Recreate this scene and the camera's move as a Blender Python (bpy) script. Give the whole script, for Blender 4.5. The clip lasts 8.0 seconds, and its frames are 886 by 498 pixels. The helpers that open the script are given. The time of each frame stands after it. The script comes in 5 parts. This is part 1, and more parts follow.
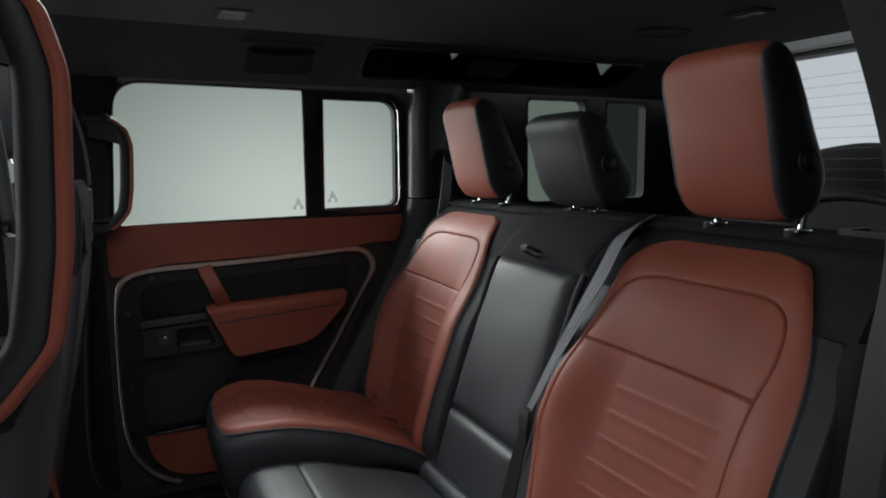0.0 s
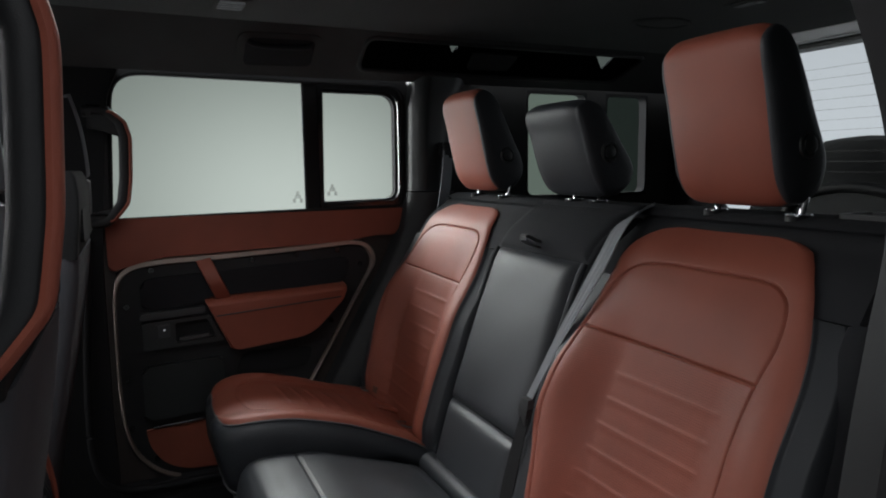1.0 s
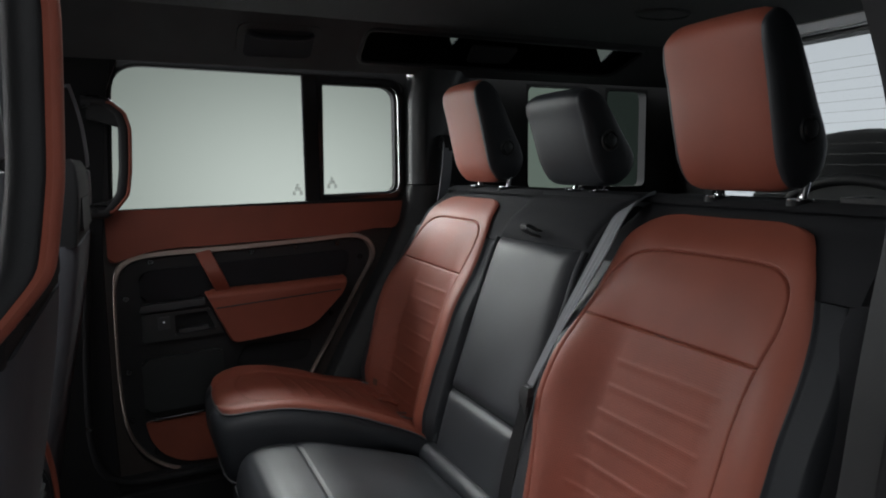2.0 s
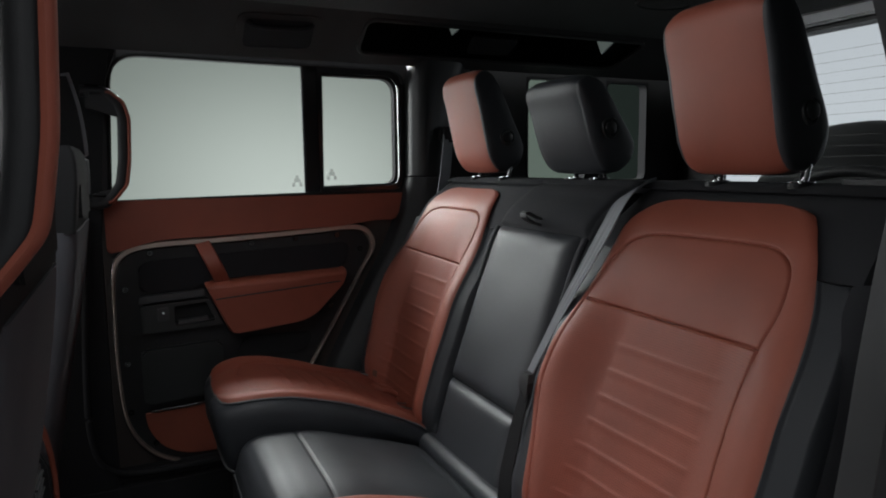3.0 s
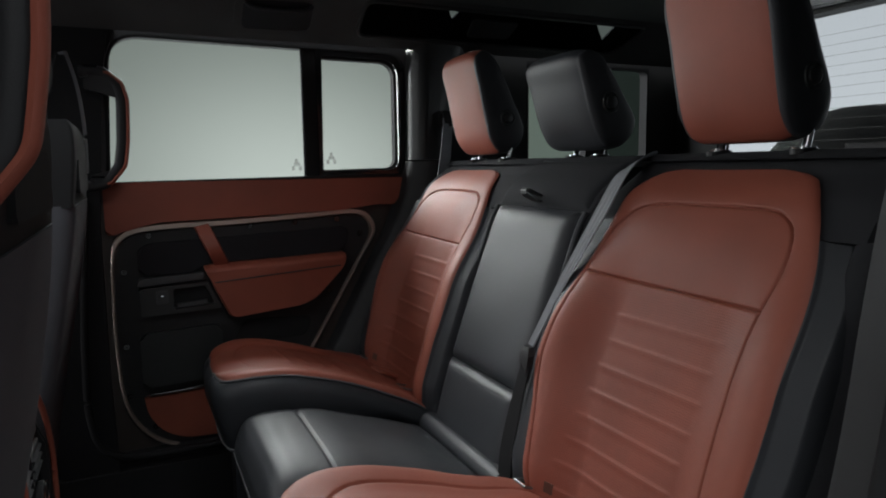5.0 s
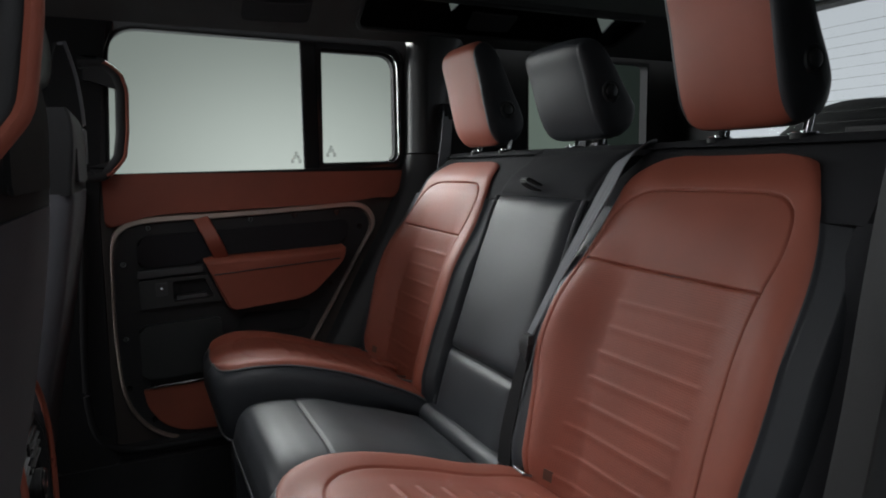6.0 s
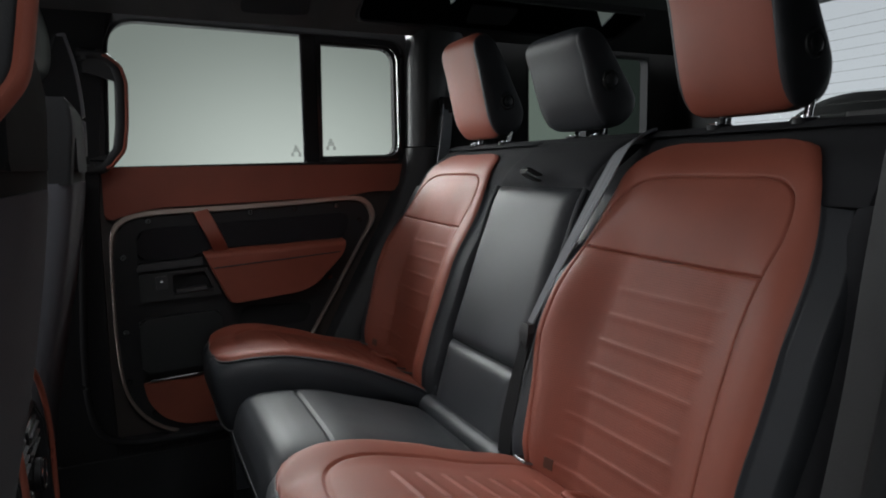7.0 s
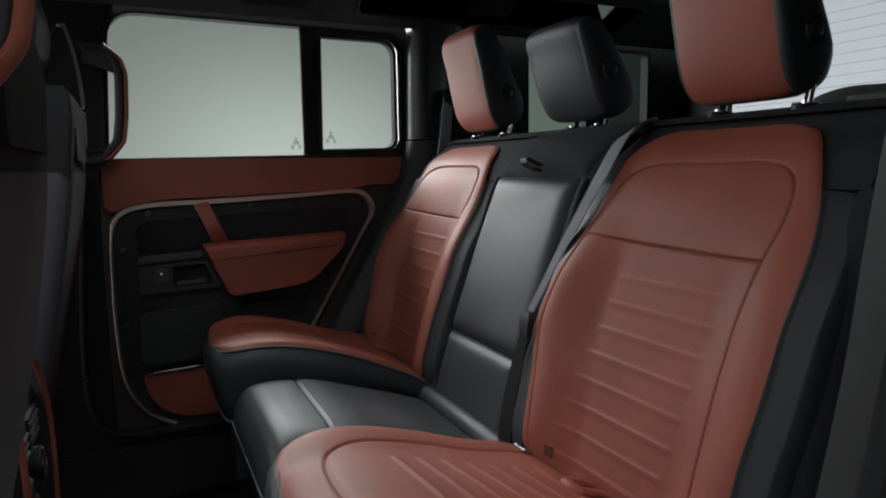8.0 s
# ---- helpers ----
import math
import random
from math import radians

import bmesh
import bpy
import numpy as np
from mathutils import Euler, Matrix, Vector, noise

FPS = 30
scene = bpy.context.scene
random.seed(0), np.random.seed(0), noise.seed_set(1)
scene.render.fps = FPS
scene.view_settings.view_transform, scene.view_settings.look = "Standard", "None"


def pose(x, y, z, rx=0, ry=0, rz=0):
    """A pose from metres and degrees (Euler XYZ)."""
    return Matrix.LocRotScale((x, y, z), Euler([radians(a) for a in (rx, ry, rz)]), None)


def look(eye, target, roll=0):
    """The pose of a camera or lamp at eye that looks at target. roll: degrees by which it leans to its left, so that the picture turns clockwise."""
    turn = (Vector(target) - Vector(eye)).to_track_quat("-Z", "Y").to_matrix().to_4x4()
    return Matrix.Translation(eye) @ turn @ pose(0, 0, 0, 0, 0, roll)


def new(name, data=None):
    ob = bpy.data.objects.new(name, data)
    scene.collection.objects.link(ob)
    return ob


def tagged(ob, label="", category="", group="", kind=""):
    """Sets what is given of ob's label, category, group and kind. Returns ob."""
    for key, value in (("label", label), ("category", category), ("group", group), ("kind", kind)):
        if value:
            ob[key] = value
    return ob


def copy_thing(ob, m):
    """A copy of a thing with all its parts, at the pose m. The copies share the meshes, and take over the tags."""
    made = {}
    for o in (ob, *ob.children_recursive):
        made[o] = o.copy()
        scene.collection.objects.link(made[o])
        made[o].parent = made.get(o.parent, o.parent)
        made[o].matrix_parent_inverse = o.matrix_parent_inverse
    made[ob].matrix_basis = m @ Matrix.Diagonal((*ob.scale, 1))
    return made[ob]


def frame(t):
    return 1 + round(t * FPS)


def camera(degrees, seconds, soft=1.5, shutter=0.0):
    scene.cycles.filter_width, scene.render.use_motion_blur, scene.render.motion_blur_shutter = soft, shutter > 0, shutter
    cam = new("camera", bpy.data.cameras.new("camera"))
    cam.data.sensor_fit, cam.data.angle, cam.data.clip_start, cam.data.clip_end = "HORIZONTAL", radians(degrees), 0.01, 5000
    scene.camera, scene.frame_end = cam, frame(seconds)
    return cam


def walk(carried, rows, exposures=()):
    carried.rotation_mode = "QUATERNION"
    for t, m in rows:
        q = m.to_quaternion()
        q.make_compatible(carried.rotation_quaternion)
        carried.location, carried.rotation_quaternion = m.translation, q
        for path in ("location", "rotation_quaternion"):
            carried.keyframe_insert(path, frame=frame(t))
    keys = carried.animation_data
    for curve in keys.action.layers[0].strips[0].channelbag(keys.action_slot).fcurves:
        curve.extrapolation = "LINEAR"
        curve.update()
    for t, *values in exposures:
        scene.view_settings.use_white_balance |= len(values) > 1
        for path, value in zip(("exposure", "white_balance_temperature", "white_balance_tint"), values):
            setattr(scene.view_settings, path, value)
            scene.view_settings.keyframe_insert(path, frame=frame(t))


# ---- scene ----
cam = camera(68.0, 8.0, soft=2.0)
PATH = [
    (0, (-0.85, -1.107, 1.049), (-0.002, 0.686, 0.796), -0.6),
    (0.5, (-0.848, -1.108, 1.037), (-0.002, 0.687, 0.787), -0.6),
    (1, (-0.846, -1.106, 1.027), (-0.001, 0.689, 0.776), -0.7),
    (1.5, (-0.848, -1.106, 1.017), (-0.001, 0.689, 0.766), -0.7),
    (3, (-0.847, -1.105, 0.981), (-0.001, 0.69, 0.731), -0.7),
    (3.5, (-0.846, -1.104, 0.969), (-0.001, 0.691, 0.719), -0.8),
    (4, (-0.846, -1.105, 0.956), (-0.001, 0.691, 0.707), -0.8),
    (4.5, (-0.846, -1.104, 0.945), (-0.001, 0.692, 0.696), -0.8),
    (6, (-0.844, -1.105, 0.912), (-0.001, 0.692, 0.665), -0.8),
    (6.5, (-0.843, -1.105, 0.903), (-0.002, 0.693, 0.656), -0.9),
    (7, (-0.843, -1.105, 0.893), (-0.002, 0.692, 0.646), -0.9),
    (7.5, (-0.843, -1.106, 0.884), (-0.002, 0.692, 0.636), -0.8),
    (8, (-0.844, -1.106, 0.874), (-0.003, 0.691, 0.626), -0.9),
]
walk(cam, [(t, look(eye, target, roll)) for t, eye, target, roll in PATH])

# ---------------------------------------------------------------- light
def studio_world():
    w = bpy.data.worlds.new("studio_world")
    w.use_nodes = True
    bg = w.node_tree.nodes["Background"]
    bg.inputs["Color"].default_value = (0.80, 0.86, 0.88, 1)
    bg.inputs["Strength"].default_value = 0.10
    scene.world = w


studio_world()


def softbox(name, eye, target, sx, sy, watts, colour):
    d = bpy.data.lights.new(name, "AREA")
    d.shape, d.size, d.size_y, d.energy, d.color = "RECTANGLE", sx, sy, watts, colour
    ob = new(name, d)
    ob.matrix_world = look(eye, target)
    return ob


# studio softboxes outside the car: beside the open door, ahead of the windscreen, beyond the far window, high over it, and above the open roof panel
softbox("softbox_door", (-1.2, -2.5, 2.85), (-0.2, -0.3, 0.8), 3.2, 1.2, 32, (0.98, 0.98, 1.0))
softbox("softbox_front", (-4.6, 0.6, 2.1), (-0.3, 0.1, 0.8), 2.6, 1.6, 62, (0.98, 0.98, 1.0))
softbox("softbox_window", (-3.7, 4.6, 2.0), (-0.2, 0.3, 1.0), 4.6, 4.0, 520, (0.97, 1.0, 1.0))
softbox("softbox_window_high", (-0.9, 5.6, 4.1), (-0.4, 0.2, 0.7), 4.6, 2.4, 700, (0.97, 1.0, 1.0))
softbox("softbox_overhead", (-1.25, -0.85, 3.6), (-1.0, -0.15, 1.4), 2.6, 2.2, 46, (0.97, 0.99, 1.0))


# ---------------------------------------------------------------- materials
def material(name, colour, rough=0.5, metal=0.0, grain=0.0, grain_size=400.0, mottle=0.12, mottle_size=9.0,
             spec=0.5, kind="noise", coat=0.0, sheen=0.0):
    m = bpy.data.materials.new(name)
    m.use_nodes = True
    nt = m.node_tree
    b = nt.nodes["Principled BSDF"]
    b.inputs["Roughness"].default_value = rough
    b.inputs["Metallic"].default_value = metal
    b.inputs["Specular IOR Level"].default_value = spec
    b.inputs["Coat Weight"].default_value = coat
    b.inputs["Sheen Weight"].default_value = sheen
    tc = nt.nodes.new("ShaderNodeTexCoord")
    n = nt.nodes.new("ShaderNodeTexNoise")
    n.inputs["Scale"].default_value = mottle_size
    n.inputs["Detail"].default_value = 5
    nt.links.new(tc.outputs["Object"], n.inputs["Vector"])
    ramp = nt.nodes.new("ShaderNodeMapRange")
    ramp.inputs["From Min"].default_value, ramp.inputs["From Max"].default_value = 0.3, 0.7
    ramp.inputs["To Min"].default_value, ramp.inputs["To Max"].default_value = 1 - mottle, 1 + mottle
    nt.links.new(n.outputs["Fac"], ramp.inputs["Value"])
    mix = nt.nodes.new("ShaderNodeVectorMath")
    mix.operation = "SCALE"
    mix.inputs[0].default_value = colour
    nt.links.new(ramp.outputs["Result"], mix.inputs["Scale"])
    nt.links.new(mix.outputs["Vector"], b.inputs["Base Color"])
    rr = nt.nodes.new("ShaderNodeMapRange")
    rr.inputs["From Min"].default_value, rr.inputs["From Max"].default_value = 0.3, 0.7
    rr.inputs["To Min"].default_value, rr.inputs["To Max"].default_value = max(0.02, rough - 0.05), min(1, rough + 0.05)
    nt.links.new(n.outputs["Fac"], rr.inputs["Value"])
    nt.links.new(rr.outputs["Result"], b.inputs["Roughness"])
    if grain:
        bump = nt.nodes.new("ShaderNodeBump")
        bump.inputs["Strength"].default_value = grain
        bump.inputs["Distance"].default_value = 0.001
        if kind == "voronoi":
            v = nt.nodes.new("ShaderNodeTexVoronoi")
            v.inputs["Scale"].default_value = grain_size
            nt.links.new(tc.outputs["Object"], v.inputs["Vector"])
            nt.links.new(v.outputs["Distance"], bump.inputs["Height"])
        elif kind == "weave":
            wv = nt.nodes.new("ShaderNodeTexNoise")
            wv.inputs["Scale"].default_value = grain_size
            wv.inputs["Detail"].default_value = 8
            wv.inputs["Roughness"].default_value = 0.8
            nt.links.new(tc.outputs["Object"], wv.inputs["Vector"])
            nt.links.new(wv.outputs["Fac"], bump.inputs["Height"])
        else:
            g = nt.nodes.new("ShaderNodeTexNoise")
            g.inputs["Scale"].default_value = grain_size
            g.inputs["Detail"].default_value = 3
            nt.links.new(tc.outputs["Object"], g.inputs["Vector"])
            nt.links.new(g.outputs["Fac"], bump.inputs["Height"])
        nt.links.new(bump.outputs["Normal"], b.inputs["Normal"])
    return m


def perforated(name, colour, rough):
    """Leather with rows of small punched holes, about 5 mm apart."""
    m = material(name, colour, rough, grain=0.08, grain_size=850, kind="voronoi", mottle=0.10, spec=0.40)
    nt = m.node_tree
    b = nt.nodes["Principled BSDF"]
    tc = nt.nodes.new("ShaderNodeTexCoord")
    sep = nt.nodes.new("ShaderNodeSeparateXYZ")
    nt.links.new(tc.outputs["Object"], sep.inputs[0])
    waves = []
    for axis, step in (("Y", 0.0036), ("Z", 0.0034)):
        k = nt.nodes.new("ShaderNodeMath")
        k.operation = "MULTIPLY"
        k.inputs[1].default_value = 2 * math.pi / step
        nt.links.new(sep.outputs[axis], k.inputs[0])
        s = nt.nodes.new("ShaderNodeMath")
        s.operation = "COSINE"
        nt.links.new(k.outputs[0], s.inputs[0])
        waves.append(s)
    add = nt.nodes.new("ShaderNodeMath")
    add.operation = "ADD"
    nt.links.new(waves[0].outputs[0], add.inputs[0])
    nt.links.new(waves[1].outputs[0], add.inputs[1])
    hole = nt.nodes.new("ShaderNodeMapRange")
    hole.inputs["From Min"].default_value, hole.inputs["From Max"].default_value = 0.7, 1.5
    hole.inputs["To Min"].default_value, hole.inputs["To Max"].default_value = 1.0, 0.66
    nt.links.new(add.outputs[0], hole.inputs["Value"])
    old = b.inputs["Base Color"].links[0].from_socket
    mul = nt.nodes.new("ShaderNodeVectorMath")
    mul.operation = "SCALE"
    nt.links.new(old, mul.inputs[0])
    nt.links.new(hole.outputs["Result"], mul.inputs["Scale"])
    nt.links.new(mul.outputs["Vector"], b.inputs["Base Color"])
    bump = nt.nodes.new("ShaderNodeBump")
    bump.inputs["Strength"].default_value = 0.35
    bump.inputs["Distance"].default_value = 0.001
    nt.links.new(hole.outputs["Result"], bump.inputs["Height"])
    nt.links.new(b.inputs["Normal"].links[0].from_socket, bump.inputs["Normal"])
    nt.links.new(bump.outputs["Normal"], b.inputs["Normal"])
    return m


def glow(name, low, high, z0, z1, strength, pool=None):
    """Light put into a glowing colour: it grows from one height to another, or fades round a painted pool of light."""
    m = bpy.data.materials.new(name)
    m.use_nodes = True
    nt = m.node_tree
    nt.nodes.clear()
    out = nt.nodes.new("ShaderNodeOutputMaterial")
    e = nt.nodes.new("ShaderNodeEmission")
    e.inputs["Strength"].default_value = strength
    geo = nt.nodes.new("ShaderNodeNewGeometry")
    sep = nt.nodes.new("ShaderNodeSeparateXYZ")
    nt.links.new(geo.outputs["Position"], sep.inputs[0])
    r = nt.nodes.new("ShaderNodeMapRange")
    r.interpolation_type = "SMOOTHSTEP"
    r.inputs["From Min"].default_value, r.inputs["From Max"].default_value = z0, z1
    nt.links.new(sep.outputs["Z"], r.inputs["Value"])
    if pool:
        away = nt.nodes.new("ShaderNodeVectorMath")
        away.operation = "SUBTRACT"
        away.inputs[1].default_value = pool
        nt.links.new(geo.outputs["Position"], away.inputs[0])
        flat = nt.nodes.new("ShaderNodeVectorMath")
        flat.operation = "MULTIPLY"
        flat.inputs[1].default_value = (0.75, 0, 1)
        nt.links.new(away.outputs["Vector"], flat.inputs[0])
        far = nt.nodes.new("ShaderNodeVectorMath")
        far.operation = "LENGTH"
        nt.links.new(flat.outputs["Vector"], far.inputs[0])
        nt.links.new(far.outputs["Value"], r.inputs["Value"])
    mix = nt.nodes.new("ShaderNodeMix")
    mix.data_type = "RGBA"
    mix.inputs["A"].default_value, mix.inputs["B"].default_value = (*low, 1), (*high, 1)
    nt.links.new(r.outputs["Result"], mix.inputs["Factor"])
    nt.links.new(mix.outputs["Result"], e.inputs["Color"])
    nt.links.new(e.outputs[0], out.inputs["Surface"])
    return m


def glass_material(name, tint):
    """A thin pane: clear or tinted, with a mirror gloss that grows at a slant."""
    m = bpy.data.materials.new(name)
    m.use_nodes = True
    nt = m.node_tree
    nt.nodes.clear()
    out = nt.nodes.new("ShaderNodeOutputMaterial")
    clear = nt.nodes.new("ShaderNodeBsdfTransparent")
    clear.inputs["Color"].default_value = (*tint, 1)
    gloss = nt.nodes.new("ShaderNodeBsdfGlossy")
    gloss.inputs["Roughness"].default_value = 0.02
    fr = nt.nodes.new("ShaderNodeFresnel")
    fr.inputs["IOR"].default_value = 1.10
    mix = nt.nodes.new("ShaderNodeMixShader")
    nt.links.new(fr.outputs[0], mix.inputs[0])
    nt.links.new(clear.outputs[0], mix.inputs[1])
    nt.links.new(gloss.outputs[0], mix.inputs[2])
    nt.links.new(mix.outputs[0], out.inputs["Surface"])
    return m


TAN = (0.242, 0.064, 0.040)
LEATHER_TAN = material("tan_leather", TAN, 0.57, grain=0.10, grain_size=850, kind="voronoi", mottle=0.10, spec=0.40)
LEATHER_TAN_PERF = perforated("perforated_tan_leather", TAN, 0.58)
LEATHER_BLACK = material("black_leather", (0.026, 0.0285, 0.033), 0.50, grain=0.10, grain_size=850, kind="voronoi", mottle=0.15, spec=0.37)
FABRIC_BLACK = material("black_fabric", (0.0185, 0.0192, 0.0222), 0.92, grain=0.5, grain_size=900, kind="weave", spec=0.25)
PLASTIC_BLACK = material("black_plastic", (0.019, 0.0194, 0.021), 0.50, spec=0.3, grain=0.25, grain_size=700, mottle=0.2)
PLASTIC_GREY = material("dark_grey_plastic", (0.042, 0.044, 0.047), 0.42, grain=0.2, grain_size=700, mottle=0.15)
TRIM_DARK = material("satin_black_trim", (0.020, 0.022, 0.023), 0.38, grain=0.15, grain_size=700, mottle=0.12)
GLOSS_BLACK = material("gloss_black", (0.010, 0.010, 0.011), 0.16, mottle=0.1, coat=0.5)
RUBBER = material("black_rubber", (0.015, 0.0152, 0.0165), 0.88, grain=0.1, grain_size=300, spec=0.2)
HEADLINER = material("charcoal_headliner", (0.033, 0.034, 0.035), 0.95, grain=0.4, grain_size=800, kind="weave", mottle=0.2)
SEAT_FABRIC = material("slate_grey_fabric", (0.075, 0.077, 0.088), 0.92, grain=0.6, grain_size=700, kind="weave", spec=0.25)
FABRIC_GREY = material("dark_grey_fabric", (0.016, 0.016, 0.0185), 0.92, grain=0.5, grain_size=900, kind="weave", spec=0.25)
CARPET = material("black_carpet", (0.007, 0.007, 0.008), 0.97, grain=0.9, grain_size=500, kind="weave", mottle=0.3)
BRONZE = material("bronze_satin_metal", (0.48, 0.40, 0.35), 0.42, metal=0.75, mottle=0.05)
CHROME = material("chrome", (0.75, 0.76, 0.78), 0.12, metal=1.0, mottle=0.03)
TAG_BROWN = material("brown_tag", (0.075, 0.028, 0.018), 0.5, mottle=0.2)
STEEL_DARK = material("dark_steel", (0.22, 0.22, 0.23), 0.4, metal=1.0, mottle=0.1)
PIPING = material("grey_piping", (0.10, 0.105, 0.11), 0.5, mottle=0.05)
WEBBING = material("grey_webbing", (0.25, 0.262, 0.28), 0.7, grain=0.5, grain_size=900, kind="weave")
HEADER_GREY = material("satin_grey_trim", (0.11, 0.115, 0.125), 0.4, mottle=0.05)
TAUPE = material("taupe_door_plastic", (0.038, 0.031, 0.028), 0.5, grain=0.2, grain_size=700, mottle=0.12)
BODY_PAINT = material("dark_grey_paint", (0.05, 0.052, 0.055), 0.3, coat=0.6, mottle=0.05)
MARK_GREY = material("grey_print", (0.33, 0.355, 0.34), 0.6, mottle=0.1)
MARK_GREY.node_tree.nodes["Principled BSDF"].inputs["Alpha"].default_value = 0.25
GLASS = glass_material("clear_glass", (0.97, 0.985, 0.975))
GLASS_DARK = glass_material("privacy_glass", (0.26, 0.29, 0.28))
GLASS_TINT = glass_material("green_tinted_glass", (0.74, 0.79, 0.755))
GLASS_ROOF = glass_material("smoked_roof_glass", (0.62, 0.64, 0.64))
STUDIO_FLOOR = material("studio_floor_paint", (0.30, 0.31, 0.31), 0.6, mottle=0.1, mottle_size=0.8)
STUDIO_GREY = material("studio_grey_paint", (0.20, 0.205, 0.21), 0.8, mottle=0.1, mottle_size=0.8)
STUDIO_DARK = material("studio_dark_ceiling", (0.03, 0.03, 0.03), 0.9, mottle=0.1, mottle_size=0.8)
# far wall: pool of light painted into the glow; rear and front: graded by height
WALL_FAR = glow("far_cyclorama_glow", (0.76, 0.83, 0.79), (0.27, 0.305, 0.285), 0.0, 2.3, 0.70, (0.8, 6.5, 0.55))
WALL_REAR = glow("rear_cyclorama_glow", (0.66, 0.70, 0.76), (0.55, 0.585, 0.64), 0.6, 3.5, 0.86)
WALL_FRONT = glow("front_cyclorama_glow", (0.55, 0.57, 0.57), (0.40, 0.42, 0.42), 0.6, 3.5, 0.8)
LAMP_GLOW = glow("lamp_lens_glow", (0.9, 0.95, 1.0), (0.9, 0.95, 1.0), 0, 1, 0.05)


# ---------------------------------------------------------------- mesh helpers
def part(name, bm, mat, parent=None, label="", smooth=40):
    me = bpy.data.meshes.new(name)
    bmesh.ops.recalc_face_normals(bm, faces=bm.faces)
    bm.to_mesh(me)
    bm.free()
    me.materials.append(mat)
    if smooth:
        me.polygons.foreach_set("use_smooth", [True] * len(me.polygons))
        me.set_sharp_from_angle(angle=radians(smooth))
    ob = new(name, me)
    if parent is not None:
        ob.parent = parent
    if label:
        tagged(ob, label)
    return ob


def thing(name, at, label, category, group="", kind=""):
    e = new(name)
    e.empty_display_size = 0.05
    e.matrix_world = pose(*at)
    return tagged(e, label, category, group, kind)


def smooth_curve(xs, ys):
    """A Catmull-Rom curve through the given places, as a function of x."""
    xs, ys = np.array(xs, float), np.array(ys, float)
    slope = np.gradient(ys, xs)

    def value(x):
        x = np.clip(x, xs[0], xs[-1])
        i = np.clip(np.searchsorted(xs, x, side="right") - 1, 0, len(xs) - 2)
        h = xs[i + 1] - xs[i]
        t = (x - xs[i]) / h
        return ((2 * t**3 - 3 * t**2 + 1) * ys[i] + (t**3 - 2 * t**2 + t) * h * slope[i]
                + (-2 * t**3 + 3 * t**2) * ys[i + 1] + (t**3 - t**2) * h * slope[i + 1])
    return value


def smoothstep(a, b, x):
    t = np.clip((x - a) / (b - a), 0, 1)
    return t * t * (3 - 2 * t)


def line_distance(py, pz, pts):
    """Distance of each place to a broken line."""
    best = np.full(np.shape(py), 9.0)
    for (ay, az), (by, bz) in zip(pts[:-1], pts[1:]):
        dy, dz = by - ay, bz - az
        t = np.clip(((py - ay) * dy + (pz - az) * dz) / (dy * dy + dz * dz + 1e-12), 0, 1)
        best = np.minimum(best, np.hypot(py - ay - t * dy, pz - az - t * dz))
    return best


def rounded(pts, closed=False, steps=8):
    """A smooth line through corner places (Catmull-Rom)."""
    pts = [Vector(p) for p in pts]
    n, out = len(pts), []
    for i in range(n if closed else n - 1):
        if closed:
            a, b, c, d = pts[i - 1], pts[i], pts[(i + 1) % n], pts[(i + 2) % n]
        else:
            a, b, c, d = pts[max(i - 1, 0)], pts[i], pts[i + 1], pts[min(i + 2, n - 1)]
        for k in range(steps):
            t = k / steps
            out.append(0.5 * ((2 * b) + (c - a) * t + (2 * a - 5 * b + 4 * c - d) * t * t + (3 * b - a - 3 * c + d) * t**3))
    if not closed:
        out.append(pts[-1])
    return out


def round_corners(pts, radius, steps=6):
    """A polygon of 2D corners with each corner rounded off; radius may be a list."""
    out, n = [], len(pts)
    for i, p in enumerate(pts):
        r = radius[i] if isinstance(radius, (list, tuple)) else radius
        p, a, b = Vector(p), Vector(pts[i - 1]), Vector(pts[(i + 1) % n])
        u, v = (a - p), (b - p)
        k = min(r, u.length * 0.48, v.length * 0.48)
        if k < 1e-5:
            out.append(p)
            continue
        s, e = p + u.normalized() * k, p + v.normalized() * k
        for j in range(steps + 1):
            t = j / steps
            out.append((1 - t)**2 * s + 2 * t * (1 - t) * p + t * t * e)
    return out


def sheet(grid):
    """A surface from rows of places (an array rows x columns x 3)."""
    bm = bmesh.new()
    g = np.asarray(grid)
    vs = [[bm.verts.new(p) for p in row] for row in g]
    for i in range(len(vs) - 1):
        for j in range(len(vs[0]) - 1):
            bm.faces.new((vs[i][j], vs[i][j + 1], vs[i + 1][j + 1], vs[i + 1][j]))
    return bm


def loft(rings, caps=True, closed=False):
    """Closed rings of equal length joined in order."""
    bm = bmesh.new()
    vs = [[bm.verts.new(p) for p in r] for r in rings]
    n = len(vs[0])
    pairs = list(zip(vs[:-1], vs[1:])) + ([(vs[-1], vs[0])] if closed else [])
    for a, b in pairs:
        for j in range(n):
            bm.faces.new((a[j], a[(j + 1) % n], b[(j + 1) % n], b[j]))
    if caps and not closed:
        bm.faces.new(vs[0])
        bm.faces.new(vs[-1])
    return bm


